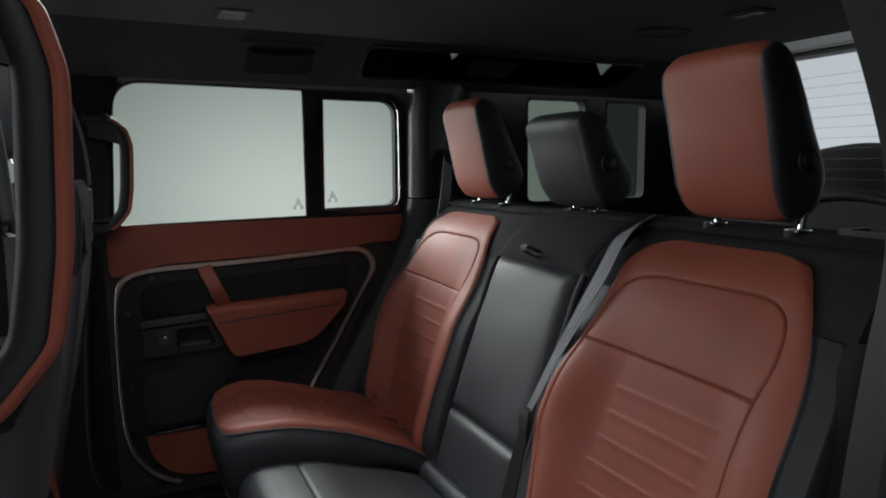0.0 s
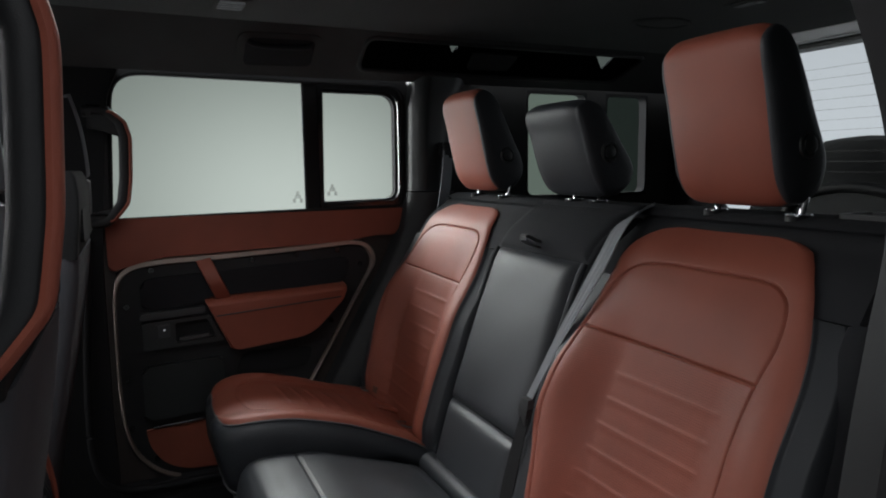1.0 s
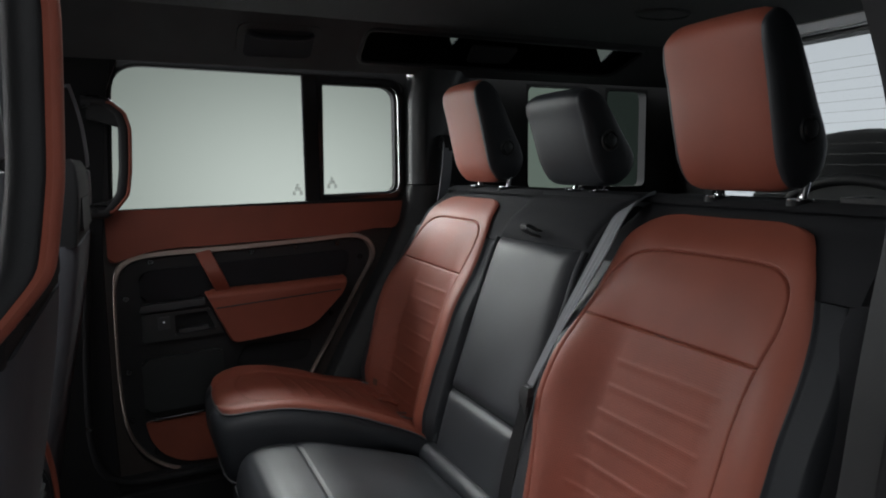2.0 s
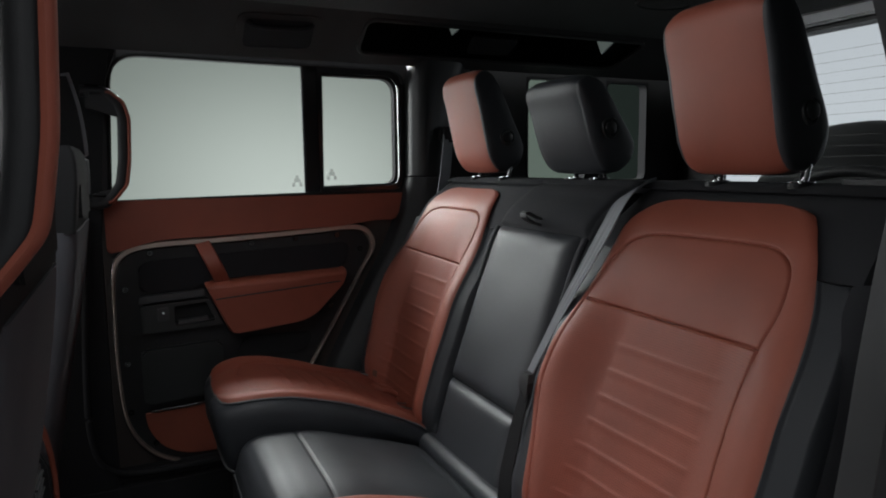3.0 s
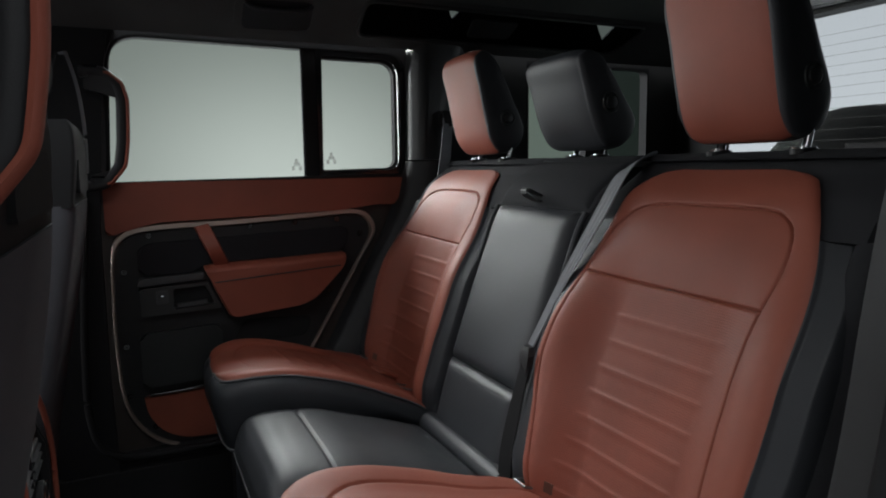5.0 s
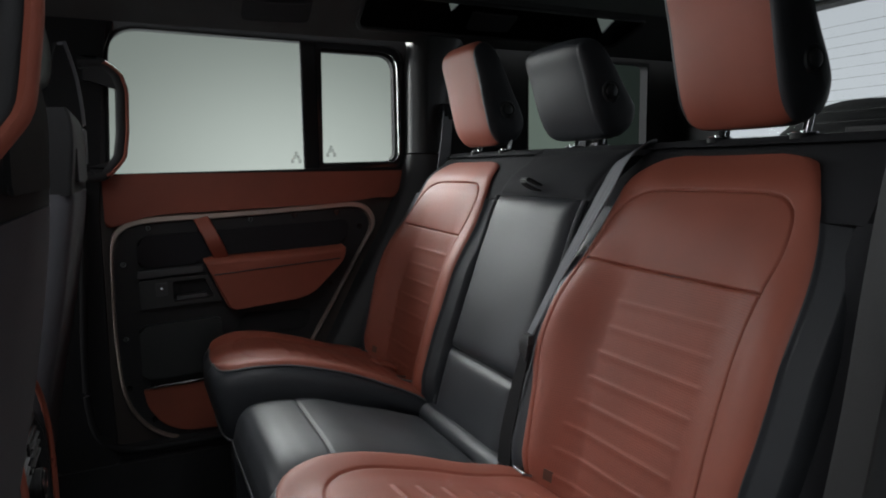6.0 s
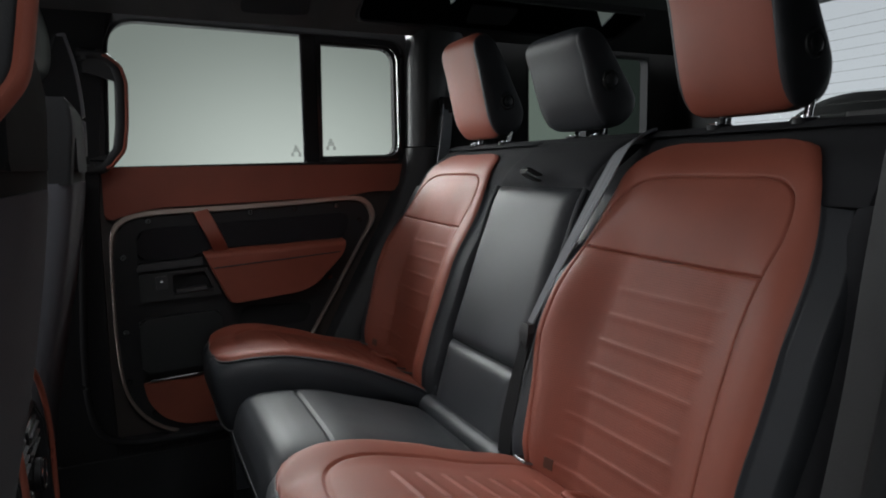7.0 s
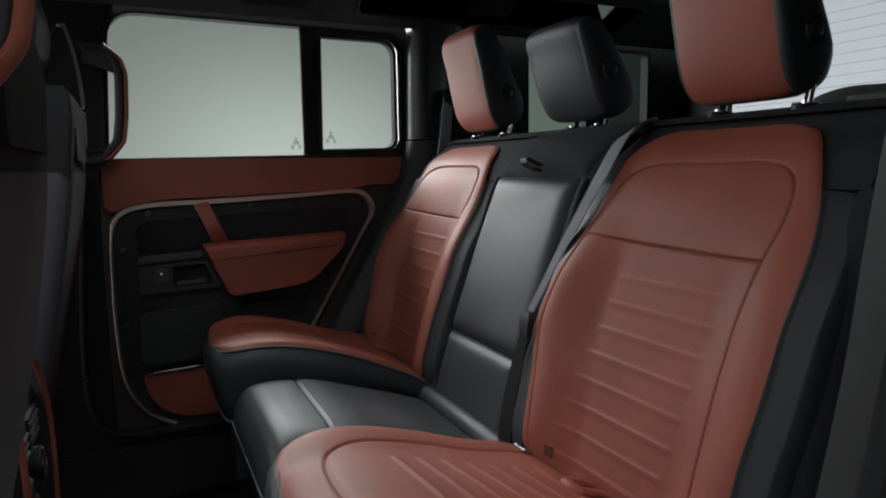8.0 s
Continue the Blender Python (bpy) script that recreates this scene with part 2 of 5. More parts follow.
def tube(pts, radius, sides=10, closed=False, flat=1.0, up=(0, 0, 1)):
    """A round bar along a line; flat squeezes it across the direction up."""
    pts = [Vector(p) for p in pts]
    rings, n = [], len(pts)
    for i, p in enumerate(pts):
        a = pts[i - 1] if (closed or i) else p
        b = pts[(i + 1) % n] if (closed or i < n - 1) else p
        d = (b - a).normalized()
        s = d.cross(Vector(up))
        if s.length < 1e-4:
            s = d.cross(Vector((1, 0.01, 0)))
        s.normalize()
        u = s.cross(d)
        rings.append([p + s * (radius * math.cos(2 * math.pi * k / sides)) + u * (radius * flat * math.sin(2 * math.pi * k / sides)) for k in range(sides)])
    return loft(rings, closed=closed)


def prism(poly, axis, a, b, bevel=0.0, segments=2):
    """A 2D polygon pushed from a to b along an axis. For y the polygon is (x, z), for x (y, z), for z (x, y)."""
    def put(p, h):
        return {"x": (h, p[0], p[1]), "y": (p[0], h, p[1]), "z": (p[0], p[1], h)}[axis]
    bm = bmesh.new()
    lo = [bm.verts.new(put(p, a)) for p in poly]
    hi = [bm.verts.new(put(p, b)) for p in poly]
    n = len(poly)
    bm.faces.new(lo)
    bm.faces.new(hi)
    for i in range(n):
        bm.faces.new((lo[i], lo[(i + 1) % n], hi[(i + 1) % n], hi[i]))
    if bevel:
        rim = [e for e in bm.edges if (e.verts[0] in lo) == (e.verts[1] in lo)]
        bmesh.ops.bevel(bm, geom=rim, offset=bevel, segments=segments, affect="EDGES", clamp_overlap=True)
    return bm


def block(x0, x1, y0, y1, z0, z1, bevel=0.004, segments=2):
    bm = bmesh.new()
    bmesh.ops.create_cube(bm, size=1)
    bmesh.ops.scale(bm, verts=bm.verts, vec=(x1 - x0, y1 - y0, z1 - z0))
    bmesh.ops.translate(bm, verts=bm.verts, vec=((x0 + x1) / 2, (y0 + y1) / 2, (z0 + z1) / 2))
    if bevel:
        bmesh.ops.bevel(bm, geom=bm.edges[:], offset=bevel, segments=segments, affect="EDGES", clamp_overlap=True)
    return bm


def frame_ring(outer, inner, axis, a, b):
    """A flat frame between two loops of equal length, pushed from a to b."""
    def put(p, h):
        return {"x": (h, p[0], p[1]), "y": (p[0], h, p[1]), "z": (p[0], p[1], h)}[axis]
    rings = [[put(p, a) for p in outer], [put(p, b) for p in outer], [put(p, b) for p in inner], [put(p, a) for p in inner]]
    return loft(rings, caps=False, closed=True)


def disc(centre, radius, depth, axis, sides=20, bevel=0.002):
    pts = [(radius * math.cos(2 * math.pi * k / sides), radius * math.sin(2 * math.pi * k / sides)) for k in range(sides)]
    bm = prism(pts, axis, -depth / 2, depth / 2, bevel)
    bmesh.ops.translate(bm, verts=bm.verts, vec=centre)
    return bm


# ---------------------------------------------------------------- rear seats
back_x = smooth_curve([0.36, 0.41, 0.53, 0.66, 0.755, 0.85, 0.89, 0.915, 0.935, 0.95],
                      [-0.292, -0.279, -0.243, -0.198, -0.162, -0.120, -0.090, -0.055, -0.025, 0.02])
PANEL_Z = [0.40, 0.417, 0.467, 0.54, 0.60, 0.675, 0.76, 0.845, 0.88, 0.902, 0.914, 0.920, 0.923]
panel_in = smooth_curve(PANEL_Z, [0.150, 0.160, 0.168, 0.182, 0.202, 0.196, 0.178, 0.166, 0.162, 0.152, 0.136, 0.115, 0.09])
panel_out = smooth_curve(PANEL_Z, [-0.215, -0.222, -0.226, -0.226, -0.230, -0.230, -0.222, -0.198, -0.180, -0.160, -0.140, -0.115, -0.09])
INSERT = [(0.140, 0.41), (0.148, 0.463), (0.163, 0.529), (0.184, 0.607), (0.178, 0.676), (0.165, 0.757), (0.158, 0.80), (0.142, 0.838),
          (0.112, 0.862), (0.06, 0.872), (-0.03, 0.873), (-0.115, 0.872), (-0.148, 0.863), (-0.167, 0.842), (-0.173, 0.80), (-0.166, 0.752),
          (-0.163, 0.68), (-0.165, 0.556), (-0.170, 0.41)]
INSERT = [(p.x, p.y) for p in rounded([(a, b, 0) for a, b in INSERT], False, 6)]
FLUTES = [0.705 - 0.0385 * k for k in range(8)]


def back_bulge(y, z):
    """How far the leather stands proud of the plain back."""
    inn, out = panel_in(z), panel_out(z)
    mid, half = (inn + out) / 2, (inn - out) / 2
    u = np.abs(y - mid) / np.maximum(half, 0.01)
    lift = 0.034 * smoothstep(0.34, 0.46, z) * (1 - smoothstep(0.66, 0.84, z))
    return lift * smoothstep(0.42, 0.88, u) - 0.002 * (1 - u**2)


def seat_back_panel(thing_ob):
    """The tan front of an outer seat's back: border, upper and perforated lower insert."""
    rows = np.concatenate([np.linspace(0.40, 0.88, 330), np.linspace(0.8815, 0.923, 36)])
    cols = np.linspace(0, 1, 250)
    z = np.repeat(rows[:, None], len(cols), 1)
    y = panel_out(z) + (panel_in(z) - panel_out(z)) * cols[None, :]
    d = back_bulge(y, z)
    edge = np.minimum(np.minimum(y - panel_out(z), panel_in(z) - y), np.maximum(0.926 - z, 0))
    d += 0.007 * (1 - np.exp(-edge / 0.006)) - 0.001
    seam = line_distance(y, z, INSERT)
    cross = line_distance(y, z, [(0.165, 0.757), (-0.166, 0.752)])
    both = np.minimum(seam, cross)
    d += 0.002 * (1 - np.exp(-both / 0.010)) - 0.0042 * np.exp(-(both / 0.0014)**2)
    for k, f in enumerate(FLUTES):
        lo, hi = -0.120 + 0.004 * k, 0.068 + 0.005 * k
        ends = smoothstep(lo - 0.012, lo + 0.004, y) * (1 - smoothstep(hi - 0.004, hi + 0.012, y))
        dz = z - f
        d += ends * 0.0012 * np.where(dz > 0, np.exp(-(dz / 0.0026)**2), np.exp(-(dz / 0.007)**2))
    d += 0.0006 * np.sin(37 * y + 11 * z) * np.sin(23 * z - 5 * y)
    x = back_x(z) - 0.947 * d
    zz = z + 0.32 * d
    g = np.stack([x, y, zz], -1)
    poly = np.array(INSERT)
    cy, cz = (y[:-1, :-1] + y[1:, 1:]) / 2, (z[:-1, :-1] + z[1:, 1:]) / 2
    inside = np.zeros(cy.shape, bool)
    for (ay, az), (by, bz) in zip(poly, np.roll(poly, -1, 0)):
        if abs(az - bz) < 1e-9:
            continue
        hit = ((az > cz) != (bz > cz)) & (cy < (by - ay) * (cz - az) / (bz - az) + ay)
        inside ^= hit
    inside |= (cz < 0.411) & (cy < 0.14) & (cy > -0.17)
    line = 0.7545 + 0.015 * cy
    for name, mask, mat, label in (("border_panel", ~inside, LEATHER_TAN, ""),
                                   ("upper_insert", inside & (cz >= line), LEATHER_TAN, "smooth tan leather insert with a stitched seam"),
                                   ("lower_insert", inside & (cz < line), LEATHER_TAN_PERF, "perforated tan leather insert with pressed flutes")):
        used = np.zeros(y.shape, bool)
        for di in (0, 1):
            for dj in (0, 1):
                used[di:di + mask.shape[0], dj:dj + mask.shape[1]] |= mask
        index = -np.ones(y.shape, int)
        index[used] = np.arange(used.sum())
        verts = g[used]
        i, j = np.nonzero(mask)
        faces = np.stack([index[i, j], index[i, j + 1], index[i + 1, j + 1], index[i + 1, j]], 1)
        me = bpy.data.meshes.new(name)
        me.from_pydata(verts.tolist(), [], faces.tolist())
        me.polygons.foreach_set("use_smooth", [True] * len(me.polygons))
        me.materials.append(mat)
        ob = new(name, me)
        ob.parent = thing_ob
        if label:
            tagged(ob, label)


def seat_back_shell(thing_ob):
    """The black leather and fabric body behind the tan panel, from shoulder to shoulder."""
    def shell(z0, z1, n, name, mat, label, proud, wide=0.0, deep=0.040):
        rows = np.linspace(z0, z1, n)
        grid = []
        for z in rows:
            inn, out = 0.222, min(float(panel_out(min(z, 0.86))) - 0.036, -wide)
            y = np.concatenate([np.linspace(out, out + 0.04, 30), np.linspace(out + 0.042, inn, 56)])
            zz = np.full_like(y, z)
            d = back_bulge(np.clip(y, panel_out(zz) * 0.97, panel_in(zz) * 0.97), zz) - 0.002 + proud
            w = np.clip((out + 0.036 - y) / 0.036, 0, 1)
            d = d - 0.005 * smoothstep(0, 0.12, w) - deep * w - 0.030 * smoothstep(0.196, 0.232, y)
            d = d - 0.004 * np.exp(-((w - 0.90) / 0.04)**2) - 0.02 * smoothstep(0.90, 1.0, w)
            front = np.stack([back_x(zz) - 0.947 * d, y, zz + 0.32 * d], -1)
            back = np.array([(float(back_x(z)) + 0.115, inn - 0.01, z), (float(back_x(z)) + 0.115, out + 0.01, z)])
            grid.append(np.concatenate([front, back]))
        return part(name, loft([r.tolist() for r in grid]), mat, thing_ob, label, 50)
    shell(0.34, 0.842, 70, "side_bolster", LEATHER_BLACK, "black leather backrest body and side bolsters", 0.004, 0.0, 0.012)
    shell(0.843, 0.94, 26, "shoulder_panel", FABRIC_BLACK, "black fabric shoulder of the backrest", -0.002, 0.285, 0.022)
    side = [[(float(back_x(z)) + dx, y, float(z)) for dx, y in ((0.010, -0.235), (0.004, -0.250), (0.010, -0.270), (0.036, -0.286), (0.100, -0.286), (0.100, -0.235))] for z in np.linspace(0.34, 0.844, 24)]
    part("side_panel", loft(side), FABRIC_BLACK, thing_ob, "black fabric side of the backrest", 50)
    top = []
    for z, x0, x1 in ((0.938, -0.030, 0.085), (0.946, -0.015, 0.082), (0.950, 0.0, 0.075)):
        y0, y1 = -0.268, 0.220
        k = (z - 0.938) * 0.6
        top.append(round_list(x0, x1, y0 + k, y1 - k, 0.02, z))
    part("top_cap", loft(top), FABRIC_BLACK, thing_ob, "", 50)


def round_list(x0, x1, y0, y1, r, z):
    return [(p[0], p[1], z) for p in round_corners([(x0, y0), (x1, y0), (x1, y1), (x0, y1)], r, 5)]


HEAD_PROFILE = [(-0.005, 0.962), (-0.028, 0.968), (-0.050, 1.000), (-0.066, 1.060), (-0.080, 1.125), (-0.092, 1.172), (-0.090, 1.198),
                (-0.066, 1.214), (-0.036, 1.198), (-0.008, 1.150), (0.018, 1.095), (0.043, 1.045), (0.050, 1.015), (0.040, 0.985), (0.016, 0.966)]


def headrest(thing_ob, y0, y1, cover, cover_label, lower=0.0, post_y=(-0.075, 0.075), post_x=0.0):
    """A headrest: a padded cover round the front, side cheeks with a release button, on two chrome posts."""
    prof = [Vector((p[0], 0, p[1] if p[1] < 1.0 else 1.0 + (p[1] - 1.0) * (1 - lower))) for p in HEAD_PROFILE]
    loop = rounded(prof, True, 5)
    n = len(loop)
    cx = sum(p.x for p in loop) / n
    cz = sum(p.z for p in loop) / n
    half, mid = (y1 - y0) / 2, (y0 + y1) / 2
    stations = [-1, -0.985, -0.95, -0.89, -0.80, -0.6, -0.3, 0, 0.3, 0.6, 0.80, 0.89, 0.95, 0.985, 1]

    def scale_at(s):
        a = abs(s)
        return 1 - 0.055 * max(0, (a - 0.70) / 0.30)**2.2 - 0.010 * a * a
    rings = []
    for s in stations:
        k = scale_at(s)
        rings.append([(cx + (p.x - cx) * k - 0.006 * (1 - s * s) * (math.exp(-((p.z - 1.08) / 0.09)**2) if p.x < cx else 0.3), mid + s * half, cz + (p.z - cz) * k) for p in loop])
    head = part("headrest", block(cx - 0.015, cx + 0.025, mid - half * 0.6, mid + half * 0.6, 1.01, 1.0 + 0.10 * (1 - lower), 0.01), FABRIC_BLACK, thing_ob,
                cover_label)
    first, last = 3, 42
    bm = bmesh.new()
    vs = [[bm.verts.new(r[j % n]) for j in range(first, last + 1)] for r in rings[1:-1]]
    for a, b in zip(vs[:-1], vs[1:]):
        for j in range(last - first):
            bm.faces.new((a[j], a[j + 1], b[j + 1], b[j]))
    part("front_cover", bm, cover, head, "", 60)
    bm = bmesh.new()
    vs = [[bm.verts.new(r[j % n]) for j in range(last, first + n + 1)] for r in rings[1:-1]]
    for a, b in zip(vs[:-1], vs[1:]):
        for j in range(first + n - last):
            bm.faces.new((a[j], a[j + 1], b[j + 1], b[j]))
    part("rear_cover", bm, LEATHER_BLACK, head, "", 60)
    for sign in (-1, 1):
        y = mid + sign * half
        k = scale_at(0.97)
        levels = ((1.0, -0.0035), (1.012, 0.0005), (0.992, 0.0040), (0.95, 0.0065), (0.82, 0.010), (0.5, 0.012), (0.2, 0.0125))
        cheek = loft([[(cx + (p.x - cx) * k * q * (1 if sign < 0 else 0.975), y + sign * h, cz + (p.z - cz) * k * q * (1 if sign < 0 else 0.975)) for p in loop] for q, h in levels])
        part("side_cheek", cheek, LEATHER_BLACK, head, "black leather cheek", 60)
    bx, bz = (-0.004, 1.05) if lower < 0.1 else (-0.02, 1.05)
    y = y0 - 0.012
    ring_pts = lambda r, h: [(bx + r * math.cos(2 * math.pi * k / 24), y - h, bz + r * math.sin(2 * math.pi * k / 24)) for k in range(24)]
    part("release_button", loft([ring_pts(0.0205, -0.006), ring_pts(0.0205, 0.001), ring_pts(0.019, 0.003), ring_pts(0.0155, 0.003), ring_pts(0.0145, 0.0005),
                                 ring_pts(0.0135, 0.0005), ring_pts(0.0125, 0.0045), ring_pts(0.0105, 0.0055)]), TRIM_DARK, head, "satin black push button", 30)
    for py in post_y:
        part("post", tube([(post_x + 0.016, mid + py, 1.0), (post_x - 0.002, mid + py, 0.93)], 0.006, 12), CHROME, head, "chrome post")
        collar = [[(post_x + r * 1.5 * math.cos(a), mid + py + r * math.sin(a), h) for a in [2 * math.pi * k / 20 for k in range(20)]]
                  for r, h in ((0.015, 0.944), (0.0150, 0.9515), (0.0135, 0.953), (0.009, 0.9535))]
        part("post_guide", loft(collar), PLASTIC_BLACK, head, "black plastic post guide")
        rim = [(post_x + 0.0205 * math.cos(a), mid + py + 0.0137 * math.sin(a), 0.9525) for a in [2 * math.pi * k / 24 for k in range(24)]]
        part("guide_rim", tube(rim, 0.0013, 6, closed=True), CHROME, head, "thin chrome rim")
        part("guide_button", disc((post_x - 0.019, mid + py - 0.012, 0.9535), 0.0034, 0.004, "z", 12, 0.001), CHROME, head, "small chrome release dot")


def cushion_top(xs_to_z, outline, insert, flutes, x0, x1):
    """A padded seat top: rows along x, with a stitched insert and pressed flutes."""
    rows = np.linspace(x0, x1, 150)
    rows = np.concatenate([x0 + (rows[:12] - x0) * 0.35, x0 + 0.35 * (rows[11] - x0) + np.linspace(0, 1, 150)[1:] * (x1 - x0 - 0.35 * (rows[11] - x0))])
    cols = np.linspace(-1, 1, 130)
    x = np.repeat(rows[:, None], len(cols), 1)
    hw = outline(x)
    y = hw * cols[None, :]
    z = xs_to_z(x)
    edge = np.minimum(hw - np.abs(y), np.maximum(x - x0 + 0.002, 0))
    z = z + 0.010 * smoothstep(0.55, 0.92, np.abs(cols))[None, :] * smoothstep(-0.30, -0.5, x) - 0.009 * np.exp(-np.maximum(edge, 0) / 0.006)
    if insert:
        dist = line_distance(y, x, [(p[1], p[0]) for p in insert])
        z += 0.0015 * (1 - np.exp(-dist / 0.01)) - 0.0036 * np.exp(-(dist / 0.0019)**2)
    for f in flutes:
        ends = smoothstep(-0.125, -0.11, y) * (1 - smoothstep(0.085, 0.10, y))
        dx = x - f
        z += ends * 0.0019 * np.where(dx > 0, np.exp(-(dx / 0.007)**2), np.exp(-(dx / 0.0026)**2))
    z = z - 0.026 * smoothstep(-0.12, 0.20, y) * smoothstep(-0.28, -0.45, x)
    return np.stack([x + 0.012 * smoothstep(-0.5, -0.72, x) * smoothstep(-0.05, 0.2, y), y * 0.91 - 0.022, z], -1)


seat_z = smooth_curve([-0.73, -0.70, -0.66, -0.60, -0.50, -0.40, -0.30, -0.25], [0.512, 0.522, 0.529, 0.527, 0.503, 0.468, 0.420, 0.380])
seat_half = smooth_curve([-0.717, -0.713, -0.705, -0.69, -0.66, -0.58, -0.45, -0.25], [0.125, 0.158, 0.182, 0.200, 0.214, 0.222, 0.226, 0.222])
SEAT_INSERT = [(-0.26, 0.165), (-0.45, 0.165), (-0.58, 0.160), (-0.632, 0.145), (-0.655, 0.105), (-0.662, 0.0), (-0.655, -0.105), (-0.632, -0.145), (-0.58, -0.160), (-0.45, -0.165), (-0.26, -0.165)]

SEAT_INSERT = [(p.x, p.y) for p in rounded([(a, b, 0) for a, b in SEAT_INSERT], False, 5)]


def smooth_sheet(name, grid, mat, parent, label=""):
    n, m = grid.shape[:2]
    idx = np.arange(n * m).reshape(n, m)
    faces = np.stack([idx[:-1, :-1], idx[:-1, 1:], idx[1:, 1:], idx[1:, :-1]], -1).reshape(-1, 4)
    me = bpy.data.meshes.new(name)
    me.from_pydata(grid.reshape(-1, 3).tolist(), [], faces.tolist())
    me.polygons.foreach_set("use_smooth", [True] * len(me.polygons))
    me.materials.append(mat)
    ob = new(name, me)
    ob.parent = parent
    return tagged(ob, label) if label else ob


def outer_seat(cy):
    s = thing("rear_seat", (0, cy, 0), "outer rear car seat in tan leather with black leather bolsters", "car seat", "rear seat row")
    seat_back_panel(s)
    seat_back_shell(s)
    headrest(s, -0.080, 0.098, LEATHER_TAN, "tan leather headrest with black leather cheeks", post_y=(-0.090, 0.056))
    g = cushion_top(seat_z, seat_half, SEAT_INSERT, [-0.565 + 0.037 * k for k in range(7)], -0.717, -0.262)
    smooth_sheet("cushion_panel", g, LEATHER_TAN, s, "tan leather seat cushion with stitched seam and pressed flutes")
    rim = [tuple(p) for p in g[::-3, -1]] + [tuple(p) for p in g[0, ::-6]] + [tuple(p) for p in g[::3, 0]]
    part("piping", tube([(p[0], p[1], p[2] - 0.001) for p in rim], 0.0019, 8), PIPING, s, "light grey piping")
    def skirt(push, drop, floor_z=None):
        out = []
        for i, p in enumerate(rim):
            a, b = Vector(rim[max(i - 1, 0)]), Vector(rim[min(i + 1, len(rim) - 1)])
            d = (b - a)
            nrm = Vector((d.y, -d.x, 0)).normalized()
            if nrm.dot(Vector((p[0] + 0.45, p[1], 0))) < 0:
                nrm = -nrm
            z = p[2] - drop if floor_z is None else floor_z + (p[2] - 0.5) * 0.3
            out.append((p[0] + nrm.x * push, p[1] + nrm.y * push, z))
        return out
    rows = [skirt(-0.004, 0.004), skirt(0.004, 0.006), skirt(0.012, 0.016), skirt(0.015, 0.032), skirt(0.014, 0.055), skirt(0.006, 0, 0.42), skirt(-0.008, 0, 0.37), skirt(-0.03, 0, 0.33)]
    smooth_sheet("cushion_side", np.array(rows), LEATHER_BLACK, s, "black leather cushion side")
    part("side_piping", tube(skirt(-0.006, 0, 0.372), 0.0022, 6), PIPING, s, "thin grey seam piping")
    part("seat_base", block(-0.66, -0.16, -0.205, 0.205, 0.004, 0.36, 0.02), PLASTIC_BLACK, s, "black plastic seat base")
    loop = rounded([(-0.275, 0.014, 0.412), (-0.298, 0.012, 0.428), (-0.330, 0.008, 0.440), (-0.330, -0.020, 0.440), (-0.298, -0.022, 0.428), (-0.275, -0.020, 0.412)], False, 5)
    part("pull_tab", tube(loop, 0.008, 8, flat=0.8), LEATHER_TAN, s, "tan leather pull tab")
    for ay in (0.152, -0.12):
        part("anchor_bar", tube([(-0.292, ay + 0.016, 0.424), (-0.318, ay + 0.010, 0.432), (-0.318, ay - 0.018, 0.432), (-0.292, ay - 0.024, 0.424)], 0.0022, 8), STEEL_DARK, s, "dark steel child seat anchor")
    def on_back(y, z, lift):
        d = float(back_bulge(y, z)) + lift
        return (float(back_x(z)) - 0.947 * d, y, z + 0.32 * d)
    corners = [(0.094, 0.424), (0.108, 0.424), (0.108, 0.440), (0.094, 0.440)]
    tag = loft([[on_back(y, z, 0.0075) for y, z in corners], [on_back(y, z, 0.0095) for y, z in corners]])
    part("anchor_mark", tag, TAG_BROWN, s, "small dark brown square badge")
    return s


near_seat = outer_seat(-0.405)
far_seat = copy_thing(near_seat, pose(0, 0.395, 0))


def belt_slot(seat):
    o = round_corners([(0.010, -0.205), (0.075, -0.205), (0.075, -0.128), (0.010, -0.128)], 0.010, 5)
    i = round_corners([(0.018, -0.197), (0.067, -0.197), (0.067, -0.138), (0.018, -0.138)], 0.007, 5)
    slot = part("belt_slot", frame_ring(o, i, "z", 0.949, 0.957), PLASTIC_BLACK, seat, "black plastic belt slot", 30)
    part("slot_floor", prism(i, "z", 0.9490, 0.9515), RUBBER, slot)


belt_slot(near_seat)


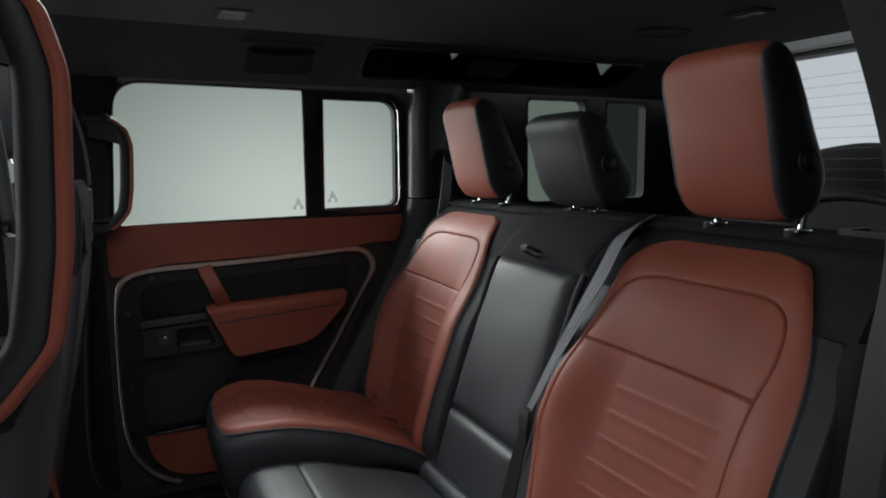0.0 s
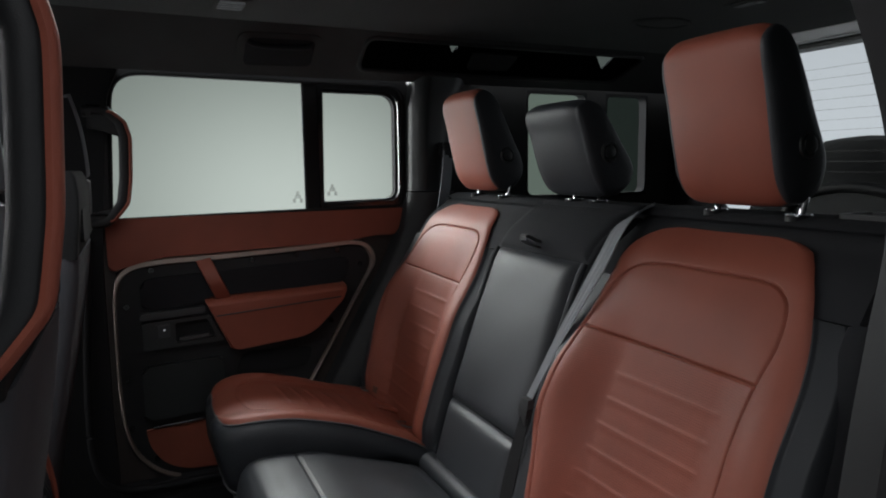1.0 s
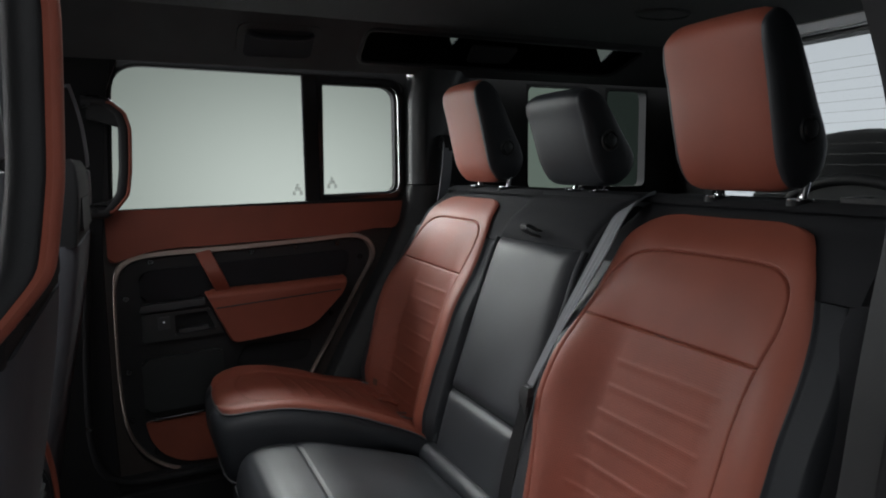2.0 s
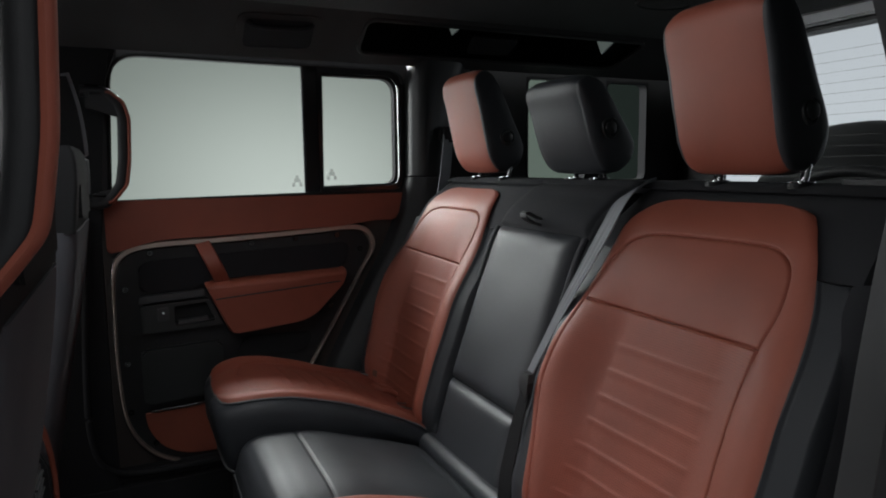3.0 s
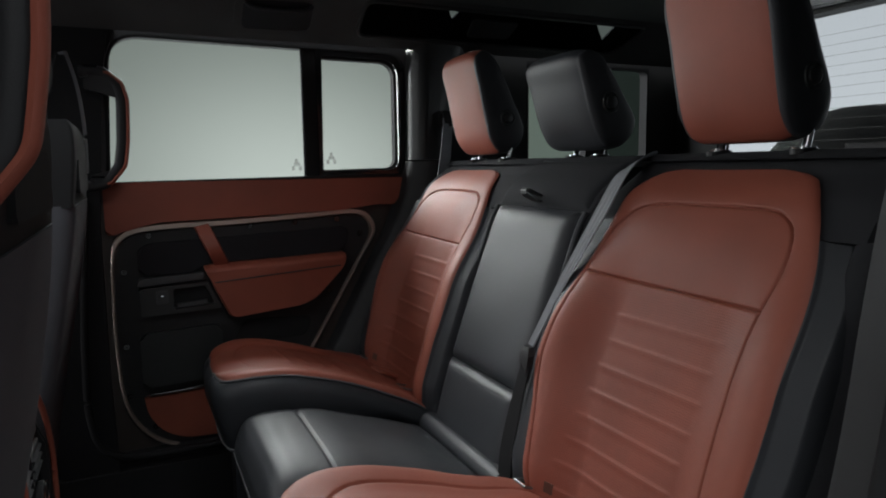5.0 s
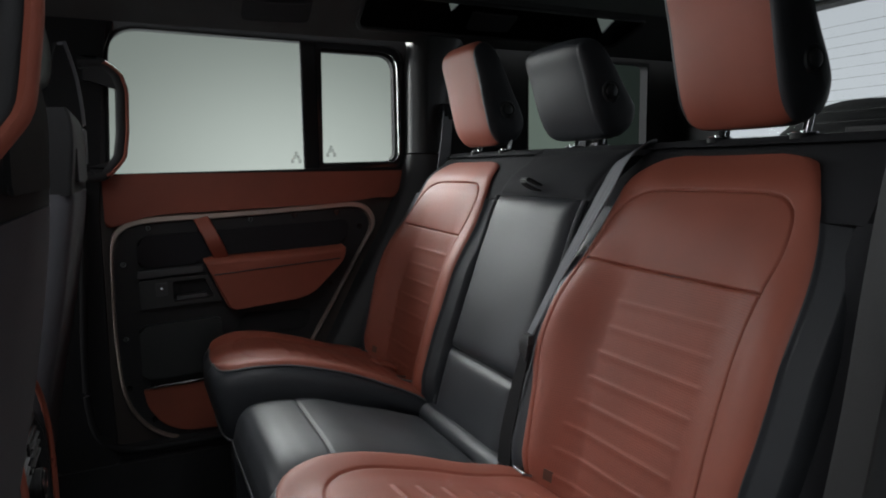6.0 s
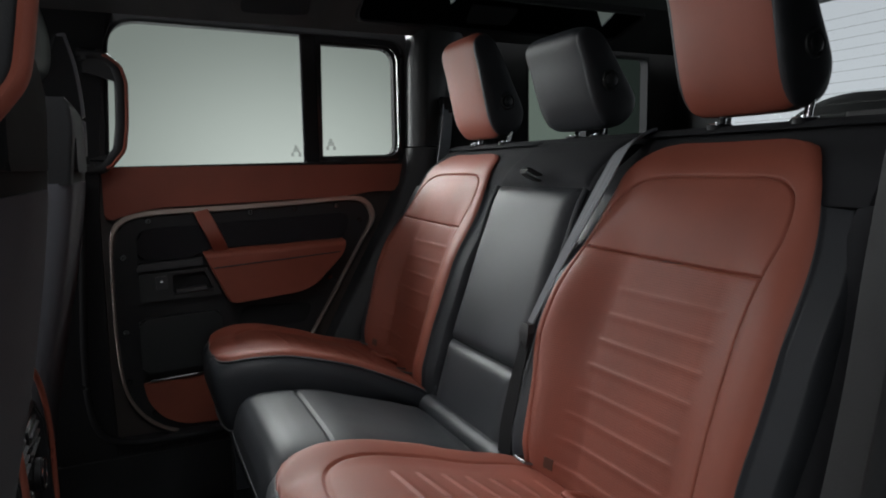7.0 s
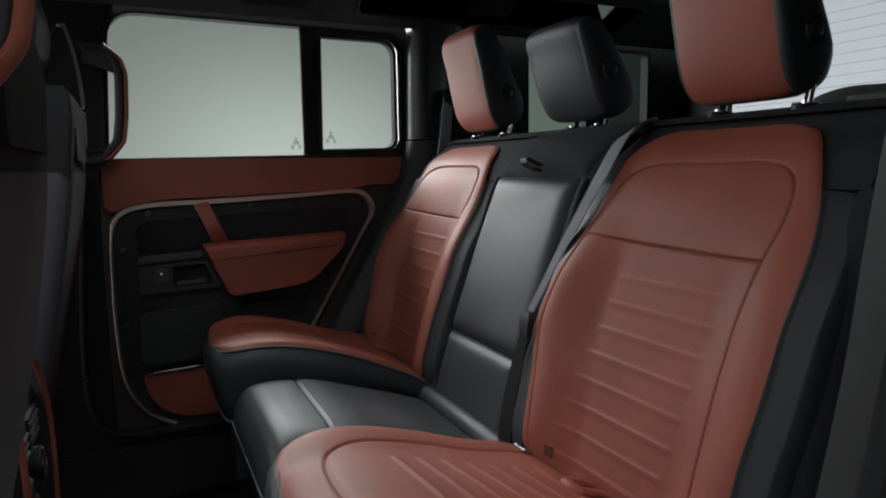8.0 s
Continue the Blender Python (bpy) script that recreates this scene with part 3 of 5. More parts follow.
def middle_seat(cy):
    s = thing("middle_seat", (0, cy, 0), "narrow middle rear seat in black leather with a fabric top", "car seat", "rear seat row")
    def back(z0, z1, name, mat, label, half, lift, n=40):
        rows, cols = np.linspace(z0, z1, n), np.linspace(-1, 1, 60)
        z = np.repeat(rows[:, None], 60, 1)
        y = half * np.repeat(cols[None, :], n, 0)
        e = np.minimum(half - np.abs(y), np.minimum(z - z0, z1 - z))
        d = lift * (1 - np.exp(-np.maximum(e, 0) / 0.008)) + 0.001 * (1 - cols[None, :]**2)
        d += 0.0005 * np.sin(31 * y + 14 * z) * np.sin(19 * z)
        return smooth_sheet(name, np.stack([back_x(z) - 0.947 * d, y, z + 0.32 * d], -1), mat, s, label)
    body = []
    for z in np.linspace(0.34, 0.94, 40):
        bx = float(back_x(z))
        body.append([(bx + q[0], q[1], float(z)) for q in round_corners([(0.0, -0.165), (0.11, -0.165), (0.11, 0.165), (0.0, 0.165)], 0.012, 4)])
    part("back_body", loft(body), FABRIC_BLACK, s, "black fabric back body", 50)
    back(0.852, 0.944, "upper_panel", FABRIC_BLACK, "black fabric upper panel", 0.152, 0.008)
    back(0.530, 0.850, "centre_panel", LEATHER_BLACK, "black leather centre panel", 0.140, 0.016, 80)
    back(0.385, 0.529, "lower_panel", LEATHER_BLACK, "black leather lower panel", 0.140, 0.018)
    for y in (-0.153, 0.153):
        part("edge_seam", tube([(float(back_x(z)) - 0.004, y, z) for z in np.linspace(0.40, 0.85, 20)], 0.006, 8), LEATHER_BLACK, s, "black leather edge roll")
    part("top_cap", loft([round_list(-0.022, 0.085, -0.16, 0.16, 0.02, 0.936), round_list(-0.010, 0.08, -0.155, 0.155, 0.02, 0.949)]), FABRIC_BLACK, s, "", 50)
    headrest(s, -0.076, 0.098, LEATHER_BLACK, "black leather headrest", lower=0.30, post_y=(-0.024, 0.058), post_x=0.015)
    strap = [(-0.100, 0.006, 0.860), (-0.126, 0.006, 0.866), (-0.146, 0.010, 0.876), (-0.150, 0.012, 0.884), (-0.142, 0.012, 0.888), (-0.126, 0.010, 0.880), (-0.100, 0.008, 0.868)]
    line = rounded(strap, False, 6)
    rings = [[(p.x, p.y - 0.011, p.z - 0.002), (p.x, p.y + 0.011, p.z - 0.002), (p.x, p.y + 0.011, p.z + 0.002), (p.x, p.y - 0.011, p.z + 0.002)] for p in line]
    part("pull_loop", loft(rings), PLASTIC_BLACK, s, "black webbing pull loop", 30)
    # cushion with a cross seam near the front
    rows = np.linspace(-0.700, -0.315, 130)
    cols = np.linspace(-1, 1, 60)
    x = np.repeat(rows[:, None], 60, 1)
    y = 0.172 * np.repeat(cols[None, :], 130, 0)
    zc = smooth_curve([-0.704, -0.700, -0.693, -0.680, -0.662, -0.635, -0.58, -0.45, -0.36, -0.33, -0.315], [0.40, 0.425, 0.452, 0.471, 0.480, 0.482, 0.475, 0.440, 0.408, 0.394, 0.375])
    z = zc(x) - 0.005 * np.exp(-((x + 0.590) / 0.0022)**2) + 0.004 * np.exp(-((x + 0.55) / 0.05)**2) - 0.022 * np.abs(cols)[None, :]**6
    smooth_sheet("cushion_top", np.stack([x, y, z], -1), LEATHER_BLACK, s, "black leather middle cushion with a cross seam")
    front = np.stack([np.stack([np.full(60, -0.700 + k), 0.172 * cols, np.full(60, h) - 0.022 * np.abs(cols)**6 * (h > 0.38)], -1)
                      for h, k in ((0.425, 0.0), (0.40, -0.003), (0.37, 0.0), (0.34, 0.008), (0.30, 0.02), (0.24, 0.04))])
    smooth_sheet("cushion_front", front, LEATHER_BLACK, s, "black leather cushion front")
    for sy in (-0.172, 0.172):
        side = np.stack([np.stack([rows, np.full(130, sy), zc(rows) - 0.022 - h * (zc(rows) - 0.30)], -1) for h in (0, 0.5, 1)])
        smooth_sheet("cushion_side", side, LEATHER_BLACK, s)
    part("front_piping", tube([(-0.7025, y, 0.395) for y in np.linspace(-0.17, 0.17, 14)], 0.0018, 6), PIPING, s, "thin grey seam piping")
    part("bite_roll", tube([(-0.300, y, 0.388) for y in np.linspace(-0.165, 0.15, 12)], 0.024, 16), LEATHER_BLACK, s, "black leather roll between cushion and back")
    part("seat_base", block(-0.66, -0.16, -0.165, 0.165, 0.004, 0.34, 0.02), PLASTIC_BLACK, s, "black plastic seat base")
    return s


mid_seat = middle_seat(-0.012)


def ribbon(pts, widths, normal_hint, thick=0.0014):
    line = rounded(pts, False, 8)
    n, rings = len(line), []
    for i, p in enumerate(line):
        d = (line[min(i + 1, n - 1)] - line[max(i - 1, 0)]).normalized()
        s = d.cross(Vector(normal_hint)).normalized()
        u = s.cross(d)
        w = np.interp(i / (n - 1), np.linspace(0, 1, len(widths)), widths) / 2
        rings.append([p + s * w + u * thick, p - s * w + u * thick, p - s * w - u * thick, p + s * w - u * thick])
    return loft(rings)


def pleated(pts, widths, normal_hint, folds=3, depth=0.0010, thick=0.0012):
    """A belt gathered into lengthwise folds."""
    line = rounded(pts, False, 8)
    n, rings, m = len(line), [], folds * 6
    for i, p in enumerate(line):
        d = (line[min(i + 1, n - 1)] - line[max(i - 1, 0)]).normalized()
        s = d.cross(Vector(normal_hint)).normalized()
        u = s.cross(d)
        w = float(np.interp(i / (n - 1), np.linspace(0, 1, len(widths)), widths)) / 2
        wave = [(w * (2 * k / m - 1), depth * math.cos(2 * math.pi * folds * k / m)) for k in range(m + 1)]
        rings.append([p + s * a + u * (h + thick) for a, h in wave] + [p + s * a + u * (h - thick) for a, h in reversed(wave)])
    return loft(rings)


def middle_belt():
    s = thing("seat_belt", (-0.27, -0.19, 0.40), "grey webbing seat belt over a seat shoulder with black buckle", "seat belt")
    at = Vector((-0.27, -0.19, 0.40))
    sub = lambda pts: [Vector(p) - at for p in pts]
    part("webbing", pleated(sub([(0.030, -0.178, 0.922), (0.002, -0.184, 0.939), (-0.038, -0.197, 0.937), (-0.086, -0.213, 0.916), (-0.134, -0.229, 0.867), (-0.166, -0.217, 0.805), (-0.193, -0.202, 0.746), (-0.218, -0.188, 0.687), (-0.250, -0.184, 0.630)]),
                          [0.042, 0.042, 0.042, 0.040, 0.036, 0.030, 0.026, 0.022, 0.018], (-0.88, 0.10, 0.45)), WEBBING, s, "", 30)
    part("buckle", loft([[Vector((x, y, z)) - at for x, y, z in ring] for ring in (
        [(-0.252, -0.196, 0.630), (-0.262, -0.196, 0.630), (-0.262, -0.176, 0.630), (-0.252, -0.176, 0.630)],
        [(-0.254, -0.202, 0.618), (-0.268, -0.202, 0.616), (-0.268, -0.174, 0.616), (-0.254, -0.174, 0.618)],
        [(-0.258, -0.198, 0.590), (-0.270, -0.198, 0.587), (-0.270, -0.180, 0.587), (-0.258, -0.180, 0.590)],
        [(-0.262, -0.194, 0.570), (-0.268, -0.194, 0.568), (-0.268, -0.184, 0.568), (-0.262, -0.184, 0.570)])]), PLASTIC_BLACK, s, "black plastic tongue and buckle", 30)
    part("tongue", tube(sub([(-0.268, -0.190, 0.58), (-0.272, -0.190, 0.555)]), 0.004, 8), CHROME, s, "chrome tongue tip")
    part("stalk", ribbon(sub([(-0.266, -0.192, 0.60), (-0.285, -0.190, 0.53), (-0.300, -0.188, 0.46), (-0.305, -0.186, 0.40)]), [0.020, 0.026, 0.030, 0.032], (-0.95, -0.2, 0.3)),
         RUBBER, s, "black sleeved buckle stalk", 30)


middle_belt()


# ---------------------------------------------------------------- studio round the car
def studio():
    part_of = lambda name, bm, mat, label, cat: tagged(part(name, bm, mat, None, "", 0), label, cat, "", "structure")
    part_of("ground", block(-8, 8, -6, 7.2, -0.85, -0.72, 0), STUDIO_FLOOR, "grey painted studio floor under the car", "floor")
    # these walls glow by themselves; the front one is unseen and brightens the seats
    part_of("wall_far", block(-8, 8, 6.5, 6.7, -0.72, 6.5, 0), WALL_FAR, "pale grey studio wall beyond the window with a painted glow", "backdrop")
    part_of("wall_rear", block(7.0, 7.2, -6, 6.5, -0.72, 6.5, 0), WALL_REAR, "pale studio wall behind the car with a painted glow", "backdrop")
    part_of("wall_front", block(-7.2, -7.0, -6, 6.5, -0.72, 6.5, 0), WALL_FRONT, "pale studio wall ahead of the car with a painted glow", "backdrop")
    part_of("wall_near", block(-7, 7, -6.2, -6.0, -0.72, 6.5, 0), STUDIO_GREY, "grey studio wall", "wall")
    part_of("ceiling", block(-7.2, 7.2, -6.2, 6.7, 6.5, 6.6, 0), STUDIO_DARK, "dark studio ceiling", "ceiling")


studio()


# ---------------------------------------------------------------- car body
def car_wall(name, poly, a, b, mat, label, category="car trim", bevel=0.004):
    return tagged(part(name, prism(poly, "y", a, b, bevel), mat), label, category, "", "structure")


def body():
    tagged(part("floor", block(-1.9, 1.0, -0.80, 0.80, -0.03, 0.0, 0.004), CARPET), "black carpeted car floor", "floor", "", "structure")
    # roof with its flat middle
    tagged(part("ceiling", frame_ring(round_corners([(-1.9, -0.60), (0.80, -0.60), (0.80, 0.535), (-1.9, 0.535)], 0.004, 6), round_corners([(-1.55, -0.50), (-0.56, -0.50), (-0.56, 0.12), (-1.55, 0.12)], 0.05, 6), "z", 1.372, 1.40), HEADLINER), "charcoal fabric headliner of the car", "ceiling", "", "structure")
    tagged(part("ceiling_rear", block(0.78, 1.02, -0.60, 0.535, 1.425, 1.445, 0.004), HEADLINER), "charcoal headliner over the tailgate", "ceiling", "", "structure")
    # sloping roof side over the far door, with the long narrow roof light let in
    outer = round_corners([(-1.9, 0.0), (1.0, 0.0), (1.0, 0.17), (-1.9, 0.17)], 0.001, 7)
    inner = round_corners([(-0.27, 0.035), (0.60, 0.035), (0.66, 0.145), (-0.27, 0.145)], 0.03, 7)
    rings = []
    base, up, nrm = Vector((0, 0.690, 1.268)), Vector((0, -0.155, 0.108)).normalized(), Vector((0, 0.108, 0.155)).normalized()
    for loop, h in ((outer, 0.0), (outer, 0.012), (inner, 0.012), (inner, 0.0)):
        rings.append([base + Vector((p[0], 0, 0)) + up * p[1] * 1.11 + nrm * h for p in loop])
    tagged(part("roof_side", loft(rings, caps=False, closed=True), HEADLINER, None, "", 30), "charcoal sloping roof lining with a narrow roof light", "roof lining", "", "structure")
    rl = thing("roof_light", (0.17, 0.60, 1.34), "long narrow smoked glass roof light in a black frame", "roof window", "", "structure")
    at = Vector((0.17, 0.60, 1.34))
    place = lambda p, h: base + Vector((p[0], 0, 0)) + up * p[1] * 1.11 + nrm * h - at
    part("glass", loft([[place(p, 0.004) for p in inner], [place(p, 0.007) for p in inner]]), GLASS_ROOF, rl, "smoked glass")
    part("rim", tube([place(p, -0.001) for p in inner], 0.006, 8, closed=True), PLASTIC_BLACK, rl, "black plastic rim")
    # added dark panels, cut so that two bright triangles show through the glass
    for poly in ([(-0.28, 0.02), (-0.004, 0.02), (-0.004, 0.100), (-0.052, 0.165), (-0.28, 0.165)],
                 [(-0.004, 0.02), (0.540, 0.02), (0.540, 0.075), (0.440, 0.165), (0.028, 0.165), (-0.004, 0.100)],
                 [(0.540, 0.02), (0.70, 0.02), (0.72, 0.165), (0.560, 0.165), (0.540, 0.075)]):
        part("light_stop", loft([[place(p, 0.014) for p in poly], [place(p, 0.018) for p in poly]]), FABRIC_BLACK, rl, "added black panel leaving two bright gaps", 0)
    catch = round_corners([(0.055, 0.060), (0.19, 0.064), (0.20, 0.118), (0.05, 0.118)], 0.01, 4)
    part("slot_fitting", loft([[place(p, -0.004) for p in catch], [place(p, 0.003) for p in catch]]), PLASTIC_BLACK, rl, "black fitting in the roof light")
    # sloping roof side over the open door
    rings = []
    for h in (0.0, 0.03):
        rings.append([(-1.9, -0.762 - h * 0.6, 1.268 + h), (1.0, -0.762 - h * 0.6, 1.268 + h), (1.0, -0.60, 1.376 + h), (-1.9, -0.60, 1.376 + h)])
    tagged(part("roof_side_near", loft(rings), HEADLINER, None, "", 30), "charcoal sloping roof lining over the open door", "roof lining", "", "structure")
    # far pillar between the doors
    car_wall("pillar_far", [(-1.06, 0.0), (-0.915, 0.0), (-0.925, 0.40), (-0.922, 0.80), (-0.912, 0.92), (-0.905, 1.15), (-0.86, 1.27), (-1.06, 1.27)], 0.685, 0.735, RUBBER,
             "black plastic trim on the pillar between the doors", "pillar trim", 0.012)
    car_wall("front_door_far", [(-1.9, 0.0), (-1.03, 0.0), (-1.03, 0.90), (-1.9, 0.92)], 0.738, 0.775, PLASTIC_BLACK, "black lined lower part of the far front door", "car door")
    # far pillar behind the rear door: a full round trim
    pillar = []
    for z, x0, x1 in ((1.315, -0.080, 0.08), (1.275, -0.094, 0.06), (1.2, -0.104, 0.03), (1.08, -0.106, 0.0), (0.955, -0.108, -0.01)):
        pillar.append([(p[0], p[1], z) for p in round_corners([(x0, 0.735), (x0 + 0.004, 0.690), (x0 + 0.03, 0.655), (x1, 0.668), (x1 + 0.06, 0.735)], [0.001, 0.01, 0.02, 0.03, 0.001], 5)])
    tagged(part("pillar_trim", loft(pillar), TRIM_DARK, None, "", 50), "dark grey moulded trim on the rear pillar", "pillar trim", "", "structure")
    lower = []
    for z, x0, x1 in ((0.951, -0.102, 0.0), (0.85, -0.125, 0.0), (0.75, -0.17, 0.0), (0.6, -0.255, 0.0), (0.45, -0.335, 0.0), (0.3, -0.42, 0.0), (0.0, -0.5, 0.0)):
        lower.append([(p[0], p[1], z) for p in round_corners([(x0 - 0.01, 0.735), (x0, 0.685), (x0 + 0.05, 0.648), (x1, 0.648), (x1 + 0.06, 0.735)], [0.001, 0.012, 0.03, 0.03, 0.001], 5)])
    tagged(part("pillar_trim_lower", loft(lower), PLASTIC_BLACK, None, "", 50), "black moulded trim over the wheel arch", "pillar trim", "", "structure")
    # load bay side beyond the seats, with two windows
    def wall_with_holes():
        bm = bmesh.new()
        xs = [-0.097, 0.325, 0.565, 0.645, 0.83, 1.0]
        zs = [0.0, 0.915, 1.265, 1.30]
        cells = {(1, 1), (3, 1)}
        for i in range(len(xs) - 1):
            for k in range(len(zs) - 1):
                if (i, k) in cells:
                    continue
                b2 = block(xs[i], xs[i + 1], 0.735, 0.775, zs[k], zs[k + 1], 0)
                me = bpy.data.meshes.new("tmp")
                b2.to_mesh(me)
                b2.free()
                bm.from_mesh(me)
                bpy.data.meshes.remove(me)
        bmesh.ops.remove_doubles(bm, verts=bm.verts, dist=1e-5)
        return bm
    tagged(part("wall_load_bay", wall_with_holes(), HEADLINER, None, "", 0), "charcoal lined side wall of the load bay", "wall", "", "structure")
    for k, (x0, x1, g) in enumerate(((0.325, 0.565, GLASS_TINT), (0.645, 0.83, GLASS_DARK))):
        w = thing("window_%d" % (k + 1), ((x0 + x1) / 2, 0.755, 0.915), ("clear" if k == 0 else "dark tinted") + " fixed side glass of the load bay", "window", "", "structure")
        o = round_corners([(x0 - (x0 + x1) / 2, 0.0), ((x1 - x0) / 2, 0.0), ((x1 - x0) / 2, 0.35), ((x0 - x1) / 2, 0.35)], 0.002, 5)
        i = round_corners([(x0 - (x0 + x1) / 2 + 0.006, 0.012), ((x1 - x0) / 2 - 0.006, 0.012), ((x1 - x0) / 2 - 0.006, 0.344), ((x0 - x1) / 2 + 0.006, 0.344)], 0.025, 5)
        part("frame", frame_ring(o, i, "y", -0.022, 0.0145), RUBBER, w, "black rubber surround")
        pane = part("pane", prism(o, "y", 0.0155, 0.0190), g, w)
        pane.visible_shadow = False
    # near side: body side behind the open door, its edge sweeping round the wheel arch
    edge = [(-0.380, 1.30), (-0.320, 1.19), (-0.274, 1.113), (-0.242, 1.045), (-0.231, 0.98), (-0.235, 0.93), (-0.246, 0.883), (-0.262, 0.80), (-0.284, 0.67), (-0.325, 0.53), (-0.405, 0.39), (-0.50, 0.24), (-0.60, 0.16)]
    curve = [(p.x, p.z) for p in rounded([(a, 0, b) for a, b in edge], False, 6)]
    car_wall("wall_near_side", curve + [(-0.60, 0.0), (1.0, 0.0), (1.0, 1.30)], -0.80, -0.742, PLASTIC_BLACK, "black trimmed car side behind the open door", "wall", 0.006)
    tagged(part("door_seal", tube([(x - 0.003, -0.786, z) for x, z in curve], 0.009, 12), RUBBER, None), "black rubber door seal round the opening", "door seal", "", "structure")
    tagged(part("door_seal_inner", tube([(x + 0.016, -0.803, z) for x, z in curve], 0.008, 10), RUBBER, None), "black rubber outer seal strip", "door seal", "", "structure")
    trim = []
    for z, x0, x1 in ((1.28, -0.10, 0.10), (1.1, -0.08, 0.08), (0.95, -0.06, 0.06), (0.75, -0.08, 0.06), (0.5, -0.16, 0.06), (0.2, -0.3, 0.06)):
        trim.append([(p[0], p[1], z) for p in round_corners([(x0, -0.745), (x0 + 0.02, -0.705), (x0 + 0.07, -0.675), (x1, -0.675), (x1 + 0.05, -0.745)], 0.015, 5)])
    tagged(part("pillar_trim_near", loft(trim), PLASTIC_BLACK, None, "", 50), "black moulded pillar trim beside the near seat", "pillar trim", "", "structure")
    car_wall("pillar_near", [(-1.06, -0.02), (-0.955, -0.02), (-0.955, 0.85), (-0.945, 1.15), (-0.93, 1.30), (-1.06, 1.30)], -0.80, -0.655, PLASTIC_BLACK,
             "black plastic trim on the near pillar between the doors", "pillar trim", 0.012)
    tagged(part("sill", block(-1.7, -0.55, -0.80, -0.70, -0.03, 0.06, 0.015), PLASTIC_BLACK), "black plastic door sill", "sill", "", "structure")
    tagged(part("sill_far", block(-1.9, -0.40, 0.676, 0.80, 0.0, 0.206, 0.03), PLASTIC_BLACK), "black plastic far door sill", "sill", "", "structure")
    arc = rounded([(-0.950, 0.683, 0.86), (-0.972, 0.683, 0.56), (-0.978, 0.683, 0.40), (-0.976, 0.683, 0.325), (-0.962, 0.683, 0.26), (-0.930, 0.683, 0.225), (-0.88, 0.683, 0.208), (-0.80, 0.683, 0.204), (-0.60, 0.683, 0.204)], False, 8)
    tagged(part("door_seal_far", tube(arc, 0.009, 10), RUBBER), "black rubber seal round the far door opening", "door seal", "", "structure")
    # tailgate with its heated window
    tg = thing("tailgate", (1.0, 0, 0), "black trimmed tailgate with a heated rear window", "tailgate", "", "structure")
    o = round_corners([(-0.78, 0.0), (0.76, 0.0), (0.76, 1.44), (-0.78, 1.44)], 0.01, 7)
    i = round_corners([(-0.58, 0.865), (0.56, 0.865), (0.52, 1.355), (-0.54, 1.355)], 0.05, 7)
    part("trim_panel", frame_ring(o, i, "x", -0.03, 0.03), PLASTIC_BLACK, tg, "", 30)
    part("glass", prism(i, "x", 0.005, 0.010), GLASS, tg, "heated rear glass").visible_shadow = False
    part("header_strip", block(-0.052, -0.034, -0.55, 0.53, 1.368, 1.402, 0.006), HEADER_GREY, tg, "satin grey header strip")
    for k in range(14):
        z = 0.905 + 0.030 * k
        part("heating_wire", block(0.0022, 0.0038, -0.53, 0.51, z, z + 0.0016, 0), MARK_GREY, tg, "thin heating wire")
    arch = [Vector((0.955, y, 0.86 + 0.095 * max(0, 1 - ((y - 0.06) / 0.20)**2)**0.5)) - Vector((1.0, 0, 0)) for y in np.linspace(-0.139, 0.259, 30)]
    part("wiper_cover", tube(arch, 0.016, 10), PLASTIC_BLACK, tg, "rounded black motor cover")
    cover = [[(-0.045, y, 0.70), (-0.03, y, 0.70), (-0.03, y, 0.862 + 0.09 * max(0, 1 - ((y - 0.06) / 0.20)**2)**0.5), (-0.045, y, 0.86 + 0.09 * max(0, 1 - ((y - 0.06) / 0.20)**2)**0.5)] for y in np.linspace(-0.139, 0.259, 24)]
    part("cover_face", loft(cover), PLASTIC_BLACK, tg, "rounded black cover")
    sw = thing("spare_wheel", (1.22, 0.19, 0.713), "dark spare wheel carried outside the tailgate", "wheel")
    prof = [(0.16, -0.12), (0.30, -0.125), (0.355, -0.115), (0.385, -0.08), (0.392, 0.0), (0.385, 0.08), (0.355, 0.115), (0.30, 0.125), (0.16, 0.12)]
    part("tyre", loft([[(h, r * math.cos(a), r * math.sin(a)) for a in [2 * math.pi * k / 64 for k in range(64)]] for r, h in prof]), RUBBER, sw, "black rubber tyre", 50)
    part("rim", disc((0.0, 0, 0), 0.24, 0.20, "x", 40, 0.01), BODY_PAINT, sw, "dark painted rim")
    part("bracket", block(-0.19, -0.10, -0.06, 0.06, -0.06, 0.06, 0.01), PLASTIC_BLACK, sw, "black carrier bracket")
    tagged(part("load_floor", block(0.08, 0.97, -0.66, 0.70, 0.30, 0.33, 0.01), CARPET), "black carpet of the load bay", "load floor", "", "structure")


body()


